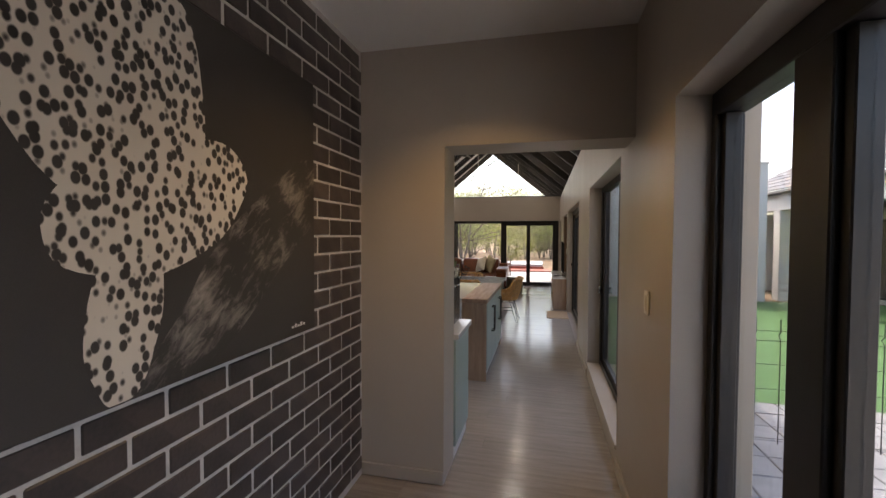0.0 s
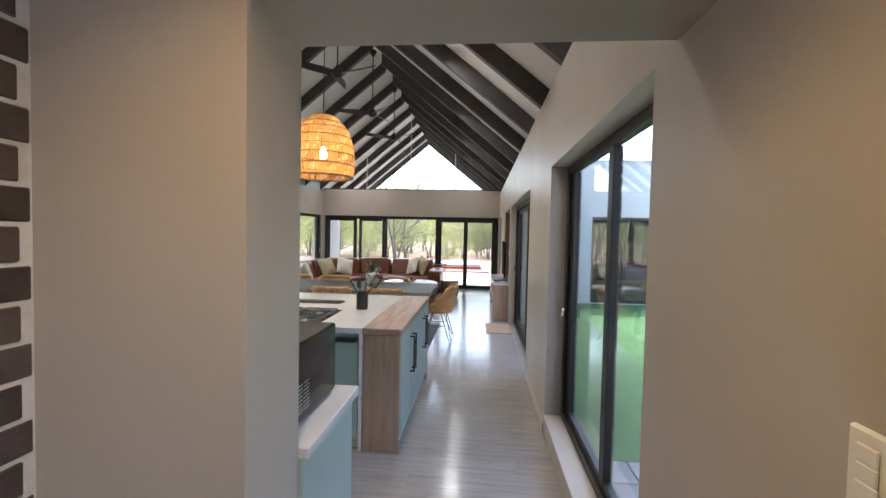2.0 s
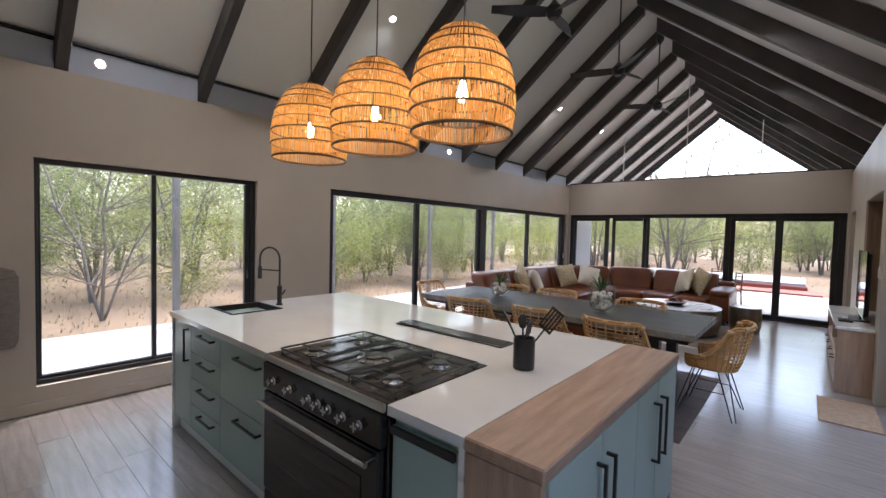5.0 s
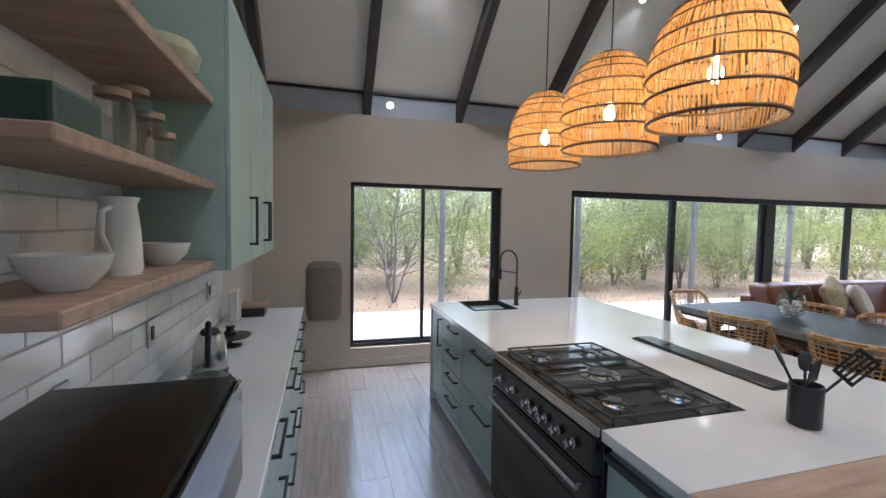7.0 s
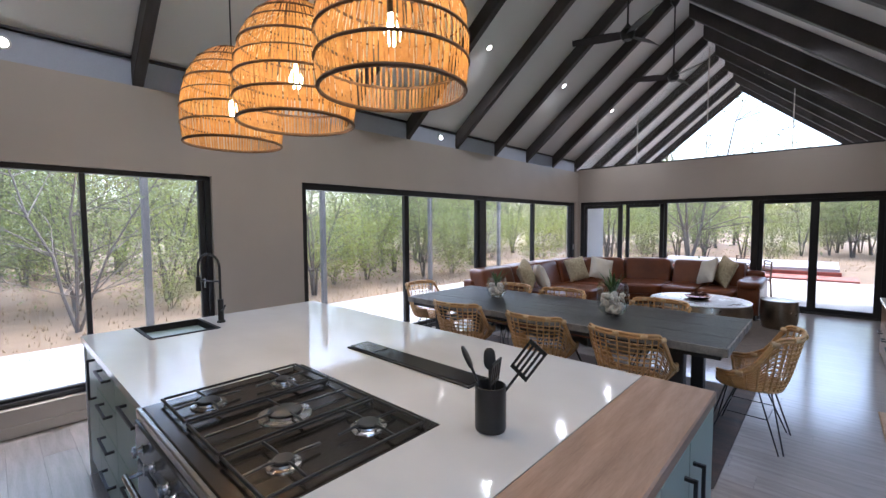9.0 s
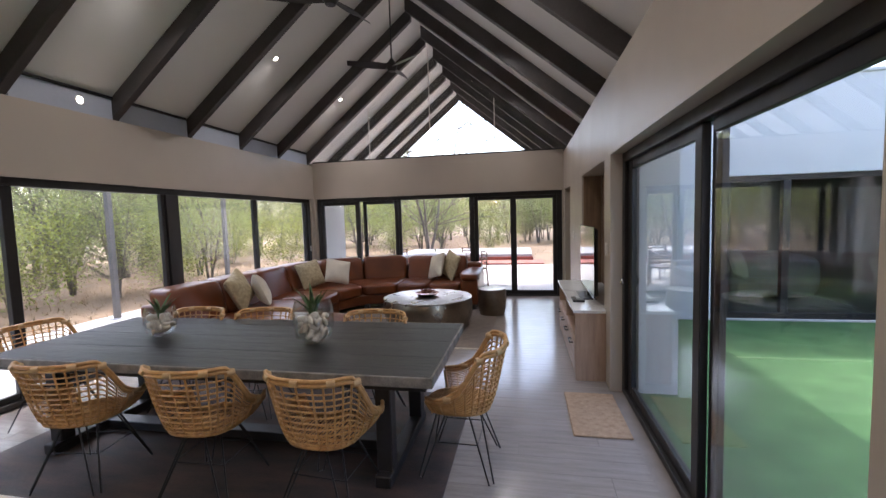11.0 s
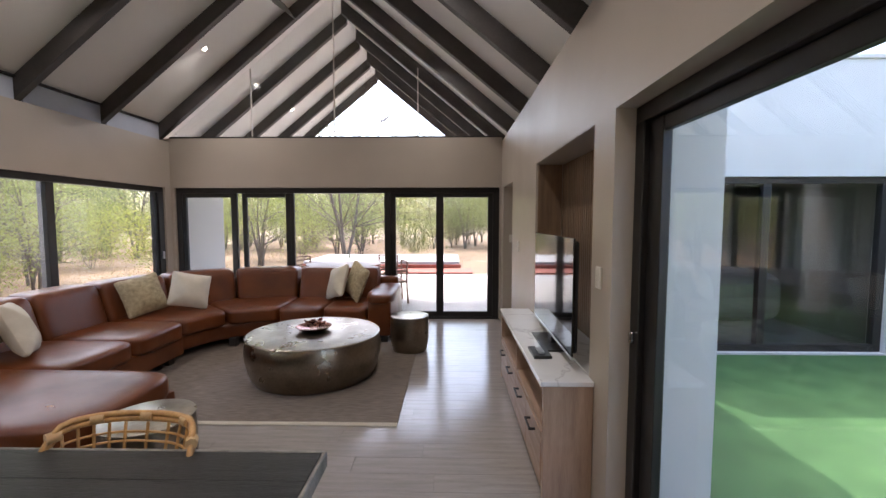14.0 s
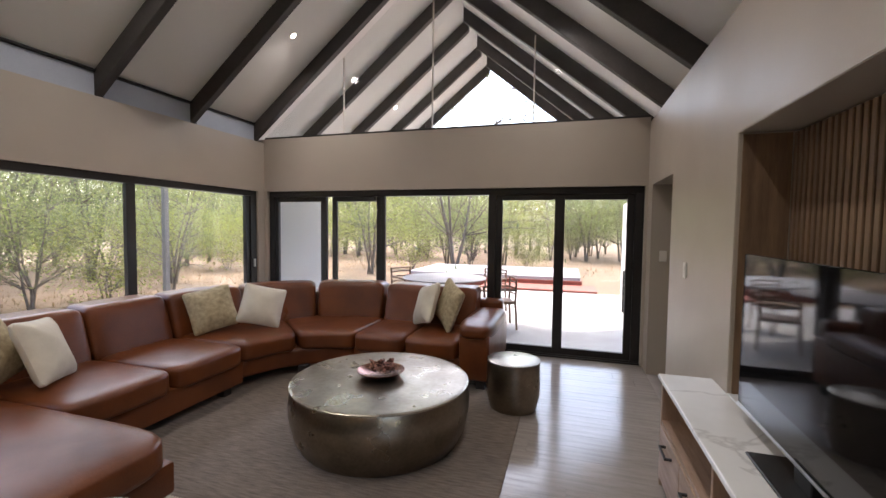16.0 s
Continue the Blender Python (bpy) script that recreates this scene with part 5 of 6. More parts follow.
for i in range(4):
    y0 = -0.942 + i * 0.471
    d = part("drawer", bbox(-0.15, -0.132, y0 + 0.003, y0 + 0.468, 0.065, 0.396, 0.003), "oak", unit)
    bar_handle(d, (0, 1, 0), (-0.15, y0 + 0.235, 0.33), 0.16, (-1, 0, 0))
part("top", bbox(-0.165, 0.138, -0.985, 0.985, 0.676, 0.706, 0.004), "stone", unit, "white stone top")
part("top_inset", bbox(0.139, 0.43, -0.876, 0.75, 0.692, 0.706, 0.003), "stone", unit, "white stone top")
# slatted panel in the niche
panel = thing("slatted_panel", (0.92, 10.73, 0.706), "vertical walnut slats lining the niche", "wall panel")
part("backing", bbox(-0.014, 0, -0.80, 0.80, 0, 1.43, 0), "ebony", panel)
part("side_panel", bbox(-0.27, -0.045, 0.801, 0.810, 0, 1.43, 0.001), "slat", panel, "dark brown side lining")
slat = finish("slat", bbox(-0.04, -0.0145, -0.016, 0.016, 0.002, 1.43, 0.003), "slat")
for i in range(33):
    again("slat", slat, panel, pose(0, -0.785 + i * 0.049, 0))
# television
tv = thing("television", (0.565, 10.58, 0.706), "flat black television on a low stand", "television", turn=-1.0)
part("screen", bbox(-0.012, 0.0, -0.61, 0.61, 0.085, 0.80, 0.003), "tv", tv, "dark glossy screen")
part("back", bbox(0.001, 0.03, -0.59, 0.59, 0.10, 0.78, 0.01), "black", tv)
part("bezel", bbox(-0.014, 0.004, -0.615, 0.615, 0.07, 0.085, 0.002), "alu", tv)
part("neck", bbox(-0.01, 0.03, -0.06, 0.06, 0.01, 0.12, 0.004), "black", tv)
part("foot", bbox(-0.10, 0.07, -0.24, 0.24, 0.0, 0.012, 0.004), "black", tv)
box_ = thing("set_top_box", (0.425, 10.30, 0.706), "small black media box with a grey remote", "media box")
part("case", bbox(-0.06, 0.06, -0.11, 0.11, 0, 0.022, 0.004), "black", box_)
part("remote", bbox(-0.02, 0.02, -0.07, 0.07, 0.0225, 0.036, 0.006, 2), "alu", box_, "grey remote control")


# switches
def switch(at, rows_, turn=0.0):
    s = thing("light_switch", at, "cream plastic wall switch plate", "light switch", "wall switches", turn)
    h = 0.06
    part("plate", bbox(-0.012, 0, -0.037, 0.037, -h, h, 0.004), "plastic", s)
    for i in range(rows_):
        z = h - 0.02 - (i + 0.5) * (2 * h - 0.04) / rows_
        part("rocker", bbox(-0.017, -0.0125, -0.017, 0.017, z - 0.013, z + 0.013, 0.002), "plastic", s)


switch((XR, 2.42, 1.30), 3)
switch((XR, 9.775, 1.30), 3)
switch((XR, 12.50, 1.306), 2)
switch((0.757, 14.0, 1.33), 1, 90)


# downlights
def downlight(at, normal):
    d = thing("downlight", at, "small white recessed ceiling downlight, lit", "downlight", "ceiling downlights")
    turn = Vector(normal).to_track_quat("Z", "Y").to_matrix().to_4x4()
    bm = lathe(bmesh.new(), [(0.034, 0.001), (0.048, 0.001), (0.05, 0.006), (0.036, 0.010), (0.034, 0.008)], 28)
    bm.transform(turn)
    part("ring", bm, "plastic", d)
    bm = lathe(bmesh.new(), [(0, 0.005), (0.034, 0.005), (0.034, 0.001), (0, 0.001)], 24)
    bm.transform(turn)
    part("lens", bm, "downlight", d, "bright lens")


def beam(at, aim, watts):
    lp = new("downlight_beam", bpy.data.lights.new("downlight_beam", "SPOT"))
    lp.data.energy, lp.data.color = watts, (1.0, 0.94, 0.86)
    lp.data.spot_size, lp.data.spot_blend, lp.data.shadow_soft_size = radians(150), 0.9, 0.05
    lp.matrix_world = look(at, aim)


nl = Vector((SLOPE, 0, -1)).normalized()
for y in (4.85, 7.01, 9.16, 11.34, 13.53, 16.8):
    downlight((-3.66, y, CEIL_Z + SLOPE * (-3.66 - XL) - 0.001), nl)
    if y < 14:
        beam((-3.64, y, 3.98), (-3.3, y, 0), DOWN)
# east row is added, unseen behind the rafters, to brighten the room
nr = Vector((-SLOPE, 0, -1)).normalized()
for y in (4.49, 6.65, 8.80, 10.98, 13.17):
    downlight((-0.43, y, CEIL_Z + SLOPE * (XR + 0.43) - 0.001), nr)
    beam((-0.45, y, 3.98), (-0.8, y, 0), DOWN)
for y in (4.55, 9.35):
    downlight((XL - 0.03, y, 3.0), (1, 0, 0))
downlight((-0.25, 2.05, 2.844), (0, 0, -1))
hl = new("hall_light", bpy.data.lights.new("hall_light", "SPOT"))
hl.data.energy, hl.data.color, hl.data.spot_size, hl.data.spot_blend, hl.data.shadow_soft_size = 23.0, (1.0, 0.66, 0.30), radians(120), 0.8, 0.04
hl.matrix_world = look((-0.25, 2.05, 2.825), (-0.25, 2.05, 0))


# fans
def fan(y):
    f = thing("ceiling_fan", (RIDGE, y, 3.93), "black three-bladed ceiling fan on a rod", "ceiling fan", "ceiling fans under the ridge")
    part("rod", tube(bmesh.new(), [(0, 0, 0.05), (0, 0, 1.16)], 0.011, 8), "black", f, smooth=50)
    part("canopy", lathe(bmesh.new(), [(0, 1.05), (0.02, 1.05), (0.065, 1.12), (0.065, 1.165), (0, 1.165)], 20), "black", f, smooth=40)
    part("motor", lathe(bmesh.new(), [(0, -0.09), (0.05, -0.085), (0.085, -0.03), (0.085, 0.02), (0.05, 0.06), (0.02, 0.1), (0, 0.1)], 28), "black", f, smooth=40)
    for k in range(3):
        bm = bmesh.new()
        rows_ = []
        for s in np.linspace(0, 1, 7):
            r, w = 0.07 + 0.58 * s, 0.05 + 0.03 * math.sin(math.pi * min(1, s * 1.15)) - 0.02 * s
            z = -0.02 + 0.015 * s
            rows_.append([bm.verts.new((r, v * w, z + v * 0.022 + dz)) for v in (-1, 1) for dz in (0, 0.008)])
        for A, B in zip(rows_, rows_[1:]):
            for i, j in ((0, 1), (1, 3), (3, 2), (2, 0)):
                bm.faces.new((A[i], A[j], B[j], B[i]))
        bm.faces.new([rows_[0][i] for i in (0, 1, 3, 2)]), bm.faces.new([rows_[-1][i] for i in (0, 2, 3, 1)])
        bm.transform(pose(0, 0, 0, 0, 0, 120 * k + FAN_TURN))
        part("blade", bm, "black", f)


for y, FAN_TURN in ((7.8, 100), (9.78, 75), (11.8, 85)):
    fan(y)


# ---------- hall ----------
BX = -1.07
setting("wall_brick", box(bmesh.new(), -1.3, BX - 0.005, -2.5, YH, -0.1, 2.845), "mortar", "dark brown face brick wall with pale joints", "wall")
brickwall = bpy.data.objects["wall_brick"]
bricks = {}
bm = bmesh.new()
for k in range(30):
    z0, z1 = max(0.004, 0.040 + 0.0994 * (k - 1)), min(2.842, 0.029 + 0.0994 * k)
    if z1 - z0 < 0.03:
        continue
    shift = 2.486 if k % 2 == 0 else 2.615
    for c in range(-1, 19):
        y1, y0 = min(YH - 0.004, shift + 0.2695 - 0.2695 * c - 0.0065), shift - 0.2695 * c + 0.0065
        if y1 - y0 < 0.04 or y1 < -2.4:
            continue
        if y0 < 0.45:
            box(bm, BX - 0.02, BX, y0, y1, z0, z1)
            continue
        key = (round(y1 - y0, 3), round(z1 - z0, 3))
        if key not in bricks:
            bricks[key] = finish("brick", bbox(-0.02, 0, -key[0] / 2, key[0] / 2, -key[1] / 2, key[1] / 2, 0.005), "brick")
        again("brick", bricks[key], brickwall, pose(BX + 0.0015 * math.sin(c * 7.1 + k * 3.3), (y0 + y1) / 2, (z0 + z1) / 2))
tagged(part("brick_courses", bm, "brick_rest", brickwall), kind="stuff")

# canvas print: a plain mottled shape on charcoal
spots = bpy.data.materials.new("mottled_print")
spots.use_nodes = True
N, L = spots.node_tree.nodes, spots.node_tree.links
tc, mp, vo, no, mr, mx = (N.new("ShaderNode" + k) for k in ("TexCoord", "Mapping", "TexVoronoi", "TexNoise", "MapRange", "Mix"))
mp.inputs["Scale"].default_value = (1, 1.25, 0.9)
vo.inputs["Scale"].default_value = 30.0
no.inputs["Scale"].default_value = 3.0
mx.data_type = "RGBA"
mx.inputs["A"].default_value, mx.inputs["B"].default_value = (0.035, 0.028, 0.024, 1), (0.62, 0.55, 0.46, 1)
mr.inputs["From Min"].default_value, mr.inputs["From Max"].default_value = 0.40, 0.53
for a, b in ((tc.outputs["Object"], mp.inputs["Vector"]), (mp.outputs["Vector"], vo.inputs["Vector"]), (vo.outputs["Distance"], mr.inputs["Value"]), (mr.outputs["Result"], mx.inputs["Factor"]), (mx.outputs["Result"], N["Principled BSDF"].inputs["Base Color"])):
    L.new(a, b)
N["Principled BSDF"].inputs["Roughness"].default_value = 0.55
smoke = bpy.data.materials.new("streaked_bark_print")
smoke.use_nodes = True
N, L = smoke.node_tree.nodes, smoke.node_tree.links
tc, mp, mp2, n1, n2, add, mr, mx = (N.new("ShaderNode" + k) for k in ("TexCoord", "Mapping", "Mapping", "TexNoise", "TexNoise", "Math", "MapRange", "Mix"))
mp.inputs["Rotation"].default_value = (radians(-40), 0, 0)
mp2.inputs["Scale"].default_value = (1, 5, 16)
n1.inputs["Scale"].default_value, n1.inputs["Detail"].default_value, n1.inputs["Roughness"].default_value, n1.inputs["Distortion"].default_value = 2.2, 10.0, 0.72, 0.8
n2.inputs["Scale"].default_value, n2.inputs["Detail"].default_value = 5.0, 6.0
add.operation = "ADD"
mx.data_type = "RGBA"
mx.inputs["A"].default_value, mx.inputs["B"].default_value = (0.034, 0.029, 0.025, 1), (0.30, 0.26, 0.225, 1)
mr.inputs["From Min"].default_value, mr.inputs["From Max"].default_value = 0.98, 1.34
for a, b in ((tc.outputs["Object"], mp.inputs["Vector"]), (mp.outputs["Vector"], mp2.inputs["Vector"]), (mp2.outputs["Vector"], n1.inputs["Vector"]), (mp.outputs["Vector"], n2.inputs["Vector"]), (n1.outputs["Fac"], add.inputs[0]), (n2.outputs["Fac"], add.inputs[1]), (add.outputs[0], mr.inputs["Value"]), (mr.outputs["Result"], mx.inputs["Factor"]), (mx.outputs["Result"], N["Principled BSDF"].inputs["Base Color"])):
    L.new(a, b)
N["Principled BSDF"].inputs["Roughness"].default_value = 0.55
canvas = thing("canvas_print", (BX, 1.27, 1.122), "large charcoal canvas print with a pale mottled shape", "picture")
part("canvas", bbox(0.003, 0.022, -1.03, 0.87, 0.022, 1.29, 0.004), "canvas", canvas)


def oval(cy, cz, ry, rz, turn, x, wob, n=44):
    bm = bmesh.new()
    v = []
    for k in range(n):
        a = 2 * math.pi * k / n
        e = 1 + wob * math.sin(3 * a + cy * 9) + 0.5 * wob * math.sin(7 * a + cz * 5)
        p = Matrix.Rotation(radians(turn), 3, "X") @ Vector((0, ry * e * math.cos(a), rz * e * math.sin(a)))
        v.append(bm.verts.new((x, min(0.865, max(-1.025, cy + p.y)), min(1.285, max(0.027, cz + p.z)))))
    bm.faces.new(v)
    return bm


part("smudge", oval(0.42, 0.42, 0.78, 0.17, 40, 0.0224, 0.10, 140), smoke, canvas, "grey smudged band")
part("pale_shape", oval(-0.17, 0.98, 0.32, 0.43, 8, 0.0228, 0.03), spots, canvas, "pale mottled shape")
part("pale_shape", oval(0.0, 0.61, 0.38, 0.20, 22, 0.0227, 0.03), spots, canvas, "pale mottled shape")
part("pale_shape", oval(-0.15, 0.27, 0.115, 0.25, -10, 0.0226, 0.04), spots, canvas, "pale mottled shape")
for i in range(5):
    part("signature_mark", bbox(0.0222, 0.0232, 0.66 + i * 0.024, 0.677 + i * 0.024, 0.06, 0.07 + 0.008 * (i % 2), 0), "ceramic", canvas)

# ---------- courtyard ----------
bld = thing("courtyard_wing", (0, 12.7, 0), "pale grey plastered wing with a dark sliding window", "building")
bm = pierced("y", 0.0, 0.25, 1.23, 5.75, -0.1, 3.52, [(2.88, 5.20, -0.04, 2.14)])
part("wall", bm, "plaster", bld)
part("coping", bbox(1.22, 5.78, -0.03, 0.28, 3.521, 3.57, 0.006), "plaster", bld)
# closed box behind the window, its indoor shade painted on as dark colour
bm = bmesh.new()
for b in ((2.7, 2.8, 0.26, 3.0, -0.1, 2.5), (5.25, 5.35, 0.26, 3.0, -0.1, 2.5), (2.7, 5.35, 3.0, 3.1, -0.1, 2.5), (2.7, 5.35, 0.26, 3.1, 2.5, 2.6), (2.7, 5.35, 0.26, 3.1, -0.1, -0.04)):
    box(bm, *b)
part("room", bm, "room_shade", bld, "room box behind the glass, painted dark as shade")
win = part("window", bbox(2.88, 5.20, 0.06, 0.15, 2.06, 2.139, 0.004), "frame", bld)
for a, b, c, e in ((2.88, 5.20, -0.038, 0.05), (2.88, 2.96, 0.05, 2.06), (5.10, 5.20, 0.05, 2.06), (3.66, 3.76, 0.05, 2.06)):
    part("frame", bbox(a, b, 0.06, 0.15, c, e, 0.004), "frame", win)
part("pane", bbox(2.96, 3.66, 0.10, 0.108, 0.05, 2.06, 0), "glass", win).visible_shadow = False
part("pane", bbox(3.76, 5.10, 0.10, 0.108, 0.05, 2.06, 0), "glass", win).visible_shadow = False
# bed shape darkened by the same painted shade
part("bed", soft(block(4.2, 1.9, 0.42, 1.6, 1.4, 0.8), 6, 5), "room_shade", win)

wing = thing("garage_wing", (7.6, 8.5, 0), "plastered wing with a columned porch and grey tiled roof", "building")
part("wall", pierced("x", 1.0, 1.25, -8.0, 7.6, -0.1, 2.9, [(1.0, 2.6, 0.0, 2.1), (3.4, 7.0, 0.0, 2.1), (-3.5, -1.5, 0.3, 2.1)]), "plaster", wing)
# thin dark sheet behind the openings, painted in place of shaded rooms
part("room", box(bmesh.new(), 1.26, 1.3, -8.0, 7.6, -0.1, 2.9), "room_shade", wing)
for a, b, z in ((1.0, 2.6, 0.0), (3.4, 7.0, 0.0), (-3.5, -1.5, 0.3)):
    wn = part("window", bbox(1.10, 1.16, a, b, 2.02, 2.1, 0.003), "frame", wing)
    for q in ((a, a + 0.07, z, 2.02), (b - 0.07, b, z, 2.02), ((a + b) / 2 - 0.04, (a + b) / 2 + 0.04, z, 2.02), (a + 0.07, b - 0.07, z, z + 0.07)):
        part("frame", bbox(1.10, 1.16, q[0], q[1], q[2], q[3], 0.003), "frame", wn)
    part("pane", bbox(1.12, 1.128, a + 0.07, b - 0.07, z + 0.07, 2.02, 0), "glass", wn).visible_shadow = False
part("porch_beam", bbox(-1.3, -1.0, -8.0, 7.6, 2.35, 2.78, 0.01), "plaster", wing)
part("porch_ceiling", bbox(-1.0, 1.0, -8.0, 7.6, 2.6, 2.7, 0.0), "white", wing)
for y in (-5.5, -1.6, 1.9, 4.9):
    part("column", bbox(-1.3, -1.0, y - 0.16, y + 0.16, -0.1, 2.349, 0.012), "plaster", wing)
part("end_wall", bbox(-1.3, 1.0, 7.3, 7.6, -0.1, 2.349, 0.0), "plaster", wing)
roof = part("roof", bbox(-1.5, 1.3, -8.2, 7.8, 2.785, 2.86, 0.01), "rooftile", wing)
bm = bmesh.new()
for c in range(15):
    x0, z0 = -1.5 + c * 0.32, 2.87 + c * 0.165
    for k in range(46):
        y0 = -8.2 + k * 0.35 + (0.17 if c % 2 else 0)
        a = [(x0, z0), (x0 + 0.38, z0 + 0.175), (x0 + 0.38, z0 + 0.20), (x0, z0 + 0.028)]
        p = [bm.verts.new((x, y0 + 0.004, z)) for x, z in a]
        q = [bm.verts.new((x, y0 + 0.346, z)) for x, z in a]
        for i in range(4):
            bm.faces.new((p[i], p[(i + 1) % 4], q[(i + 1) % 4], q[i]))
        bm.faces.new(p), bm.faces.new(q)
tagged(part("roof_tiles", bm, "rooftile", roof), kind="stuff")
part("gable_fill", bbox(1.0, 3.3, -8.0, 7.6, 2.4, 2.86, 0.0), "plaster", wing)

setting("pier", bbox(XR + 0.231, 1.25, 2.75, 3.2, -0.4, 2.9, 0.008), "plaster_b", "beige plastered pier beside the entrance door", "wall")
setting("wall_yard_south", box(bmesh.new(), XR + 0.24, 9.0, -6.2, -6.0, -0.4, 2.6), "plaster_b", "beige plastered yard wall", "wall")
yard = setting("paving", box(bmesh.new(), XR + 0.24, 9.0, -6.0, 4.99, -0.4, -0.075), "mortar", "grey concrete pavers laid in rows", "pavement")
pv = finish("paver", bbox(-0.145, 0.145, -0.145, 0.145, -0.02, 0.02, 0.006), "paver")
for i in range(14):
    for j in range(14):
        again("paver", pv, yard, pose(1.05 + i * 0.3, 0.95 + j * 0.3, -0.068, 0, 0, 90 * ((i + j) % 4)))
fence = thing("mesh_fence", (1.28, 4.0, -0.05), "dark green welded mesh fence panel", "fence")
for x in (0.0, 2.4, 4.8):
    part("post", bbox(x - 0.025, x + 0.025, 0.03, 0.08, 0, 1.1, 0.004), "black", fence)
for k in range(29):
    x = k * 0.17
    part("wire", tube(bmesh.new(), [(x, 0, 0.02), (x, 0, 0.86), (x, 0.03, 0.89), (x, 0, 0.92), (x, 0, 1.02)], 0.0042, 5), "black", fence) if k < 1 else again("wire", fence.children[3].data, fence, pose(x, 0, 0))
for z in (0.06, 0.26, 0.46, 0.66, 0.85, 0.93):
    part("rail_wire", tube(bmesh.new(), [(0, 0.004, z), (4.8, 0.004, z)], 0.003, 4), "black", fence)

# ---------- terrace and bush ----------
for y in (6.0, 8.95, 12.0, 15.0):
    p = thing("steel_post", (-7.6, y, -0.05), "slim grey steel terrace post", "post", "posts along the terrace")
    part("shaft", bbox(-0.045, 0.045, -0.045, 0.045, 0.012, 2.75, 0.006), "steelgrey", p)
    part("base_plate", bbox(-0.09, 0.09, -0.09, 0.09, 0.0, 0.012, 0.002), "plaster", p)
setting("wall_patio_west", bbox(XL - 0.23, XL + 0.003, YF + 0.24, 15.82, -0.1, 2.6, 0.006), "plaster", "pale plastered wing wall beside the patio", "wall")
setting("wall_patio_east", bbox(0.93, 1.20, 17.0, 19.3, -0.1, 2.2, 0.01), "plaster", "pale plastered braai wall beside the patio", "wall")
for y in (17.5, 18.0):
    setting("patio_post", bbox(0.82, 0.925, y, y + 0.07, -0.054, 0.80, 0.006), "ebony", "slim dark post against the patio wall", "post")
step = setting("patio_step", bbox(-2.6, 0.5, 20.42, 21.6, -0.3, 0.0, 0.01), "redbrick", "red brick patio step", "step")
rb_ = finish("brick", bbox(-0.108, 0.108, -0.006, 0.0, -0.034, 0.034, 0.003), "redbrick")
for k in range(13):
    again("brick", rb_, step, pose(-2.48 + k * 0.232, 20.418, -0.045))
setting("pool_deck", bbox(-5.2, 0.1, 21.62, 24.6, -0.3, 0.22, 0.015), "slab", "raised pale concrete deck beyond the patio", "deck")
setting("deck_edge", bbox(-5.25, 0.15, 21.54, 21.618, -0.2, 0.12, 0.01), "redbrick", "red brick face of the deck", "step")
ot = thing("patio_table", (-2.45, 16.35, -0.055), "round pale patio table", "table")
part("top", lathe(bmesh.new(), [(0, 0.72), (0.70, 0.72), (0.78, 0.735), (0.78, 0.75), (0, 0.755)], 48), "slab", ot, smooth=30)
part("pedestal", lathe(bmesh.new(), [(0, 0), (0.26, 0), (0.26, 0.03), (0.07, 0.06), (0.06, 0.66), (0.2, 0.719), (0, 0.719)], 24), "ebony", ot, smooth=40)


def patio_chair(x, y, turn):
    c = thing("patio_chair", (x, y, -0.055), "weathered teak patio armchair", "chair", "chairs on the patio", turn)
    part("seat", bbox(-0.24, 0.24, -0.22, 0.24, 0.42, 0.46, 0.008), "teak", c)
    for sx in (-1, 1):
        for sy, h in ((-0.22, 0.84), (0.22, 0.64)):
            part("leg", tube(bmesh.new(), [(sx * 0.25, sy * 1.12, 0.0), (sx * 0.235, sy, 0.44), (sx * 0.25, sy * 1.05, h)], 0.018, 8), "teak", c, smooth=40)
        part("armrest", tube(bmesh.new(), [(sx * 0.25, -0.24, 0.66), (sx * 0.27, 0.0, 0.665), (sx * 0.25, 0.24, 0.64)], 0.02, 8), "teak", c, smooth=40)
    for z in (0.56, 0.66, 0.76, 0.83):
        part("back_slat", tube(bmesh.new(), [(-0.25, -0.23, z), (0, -0.27, z), (0.25, -0.23, z)], 0.014, 6), "teak", c, smooth=40)


patio_chair(-1.35, 15.95, 110)
patio_chair(-1.75, 17.2, 160)
patio_chair(-3.4, 16.9, -120)


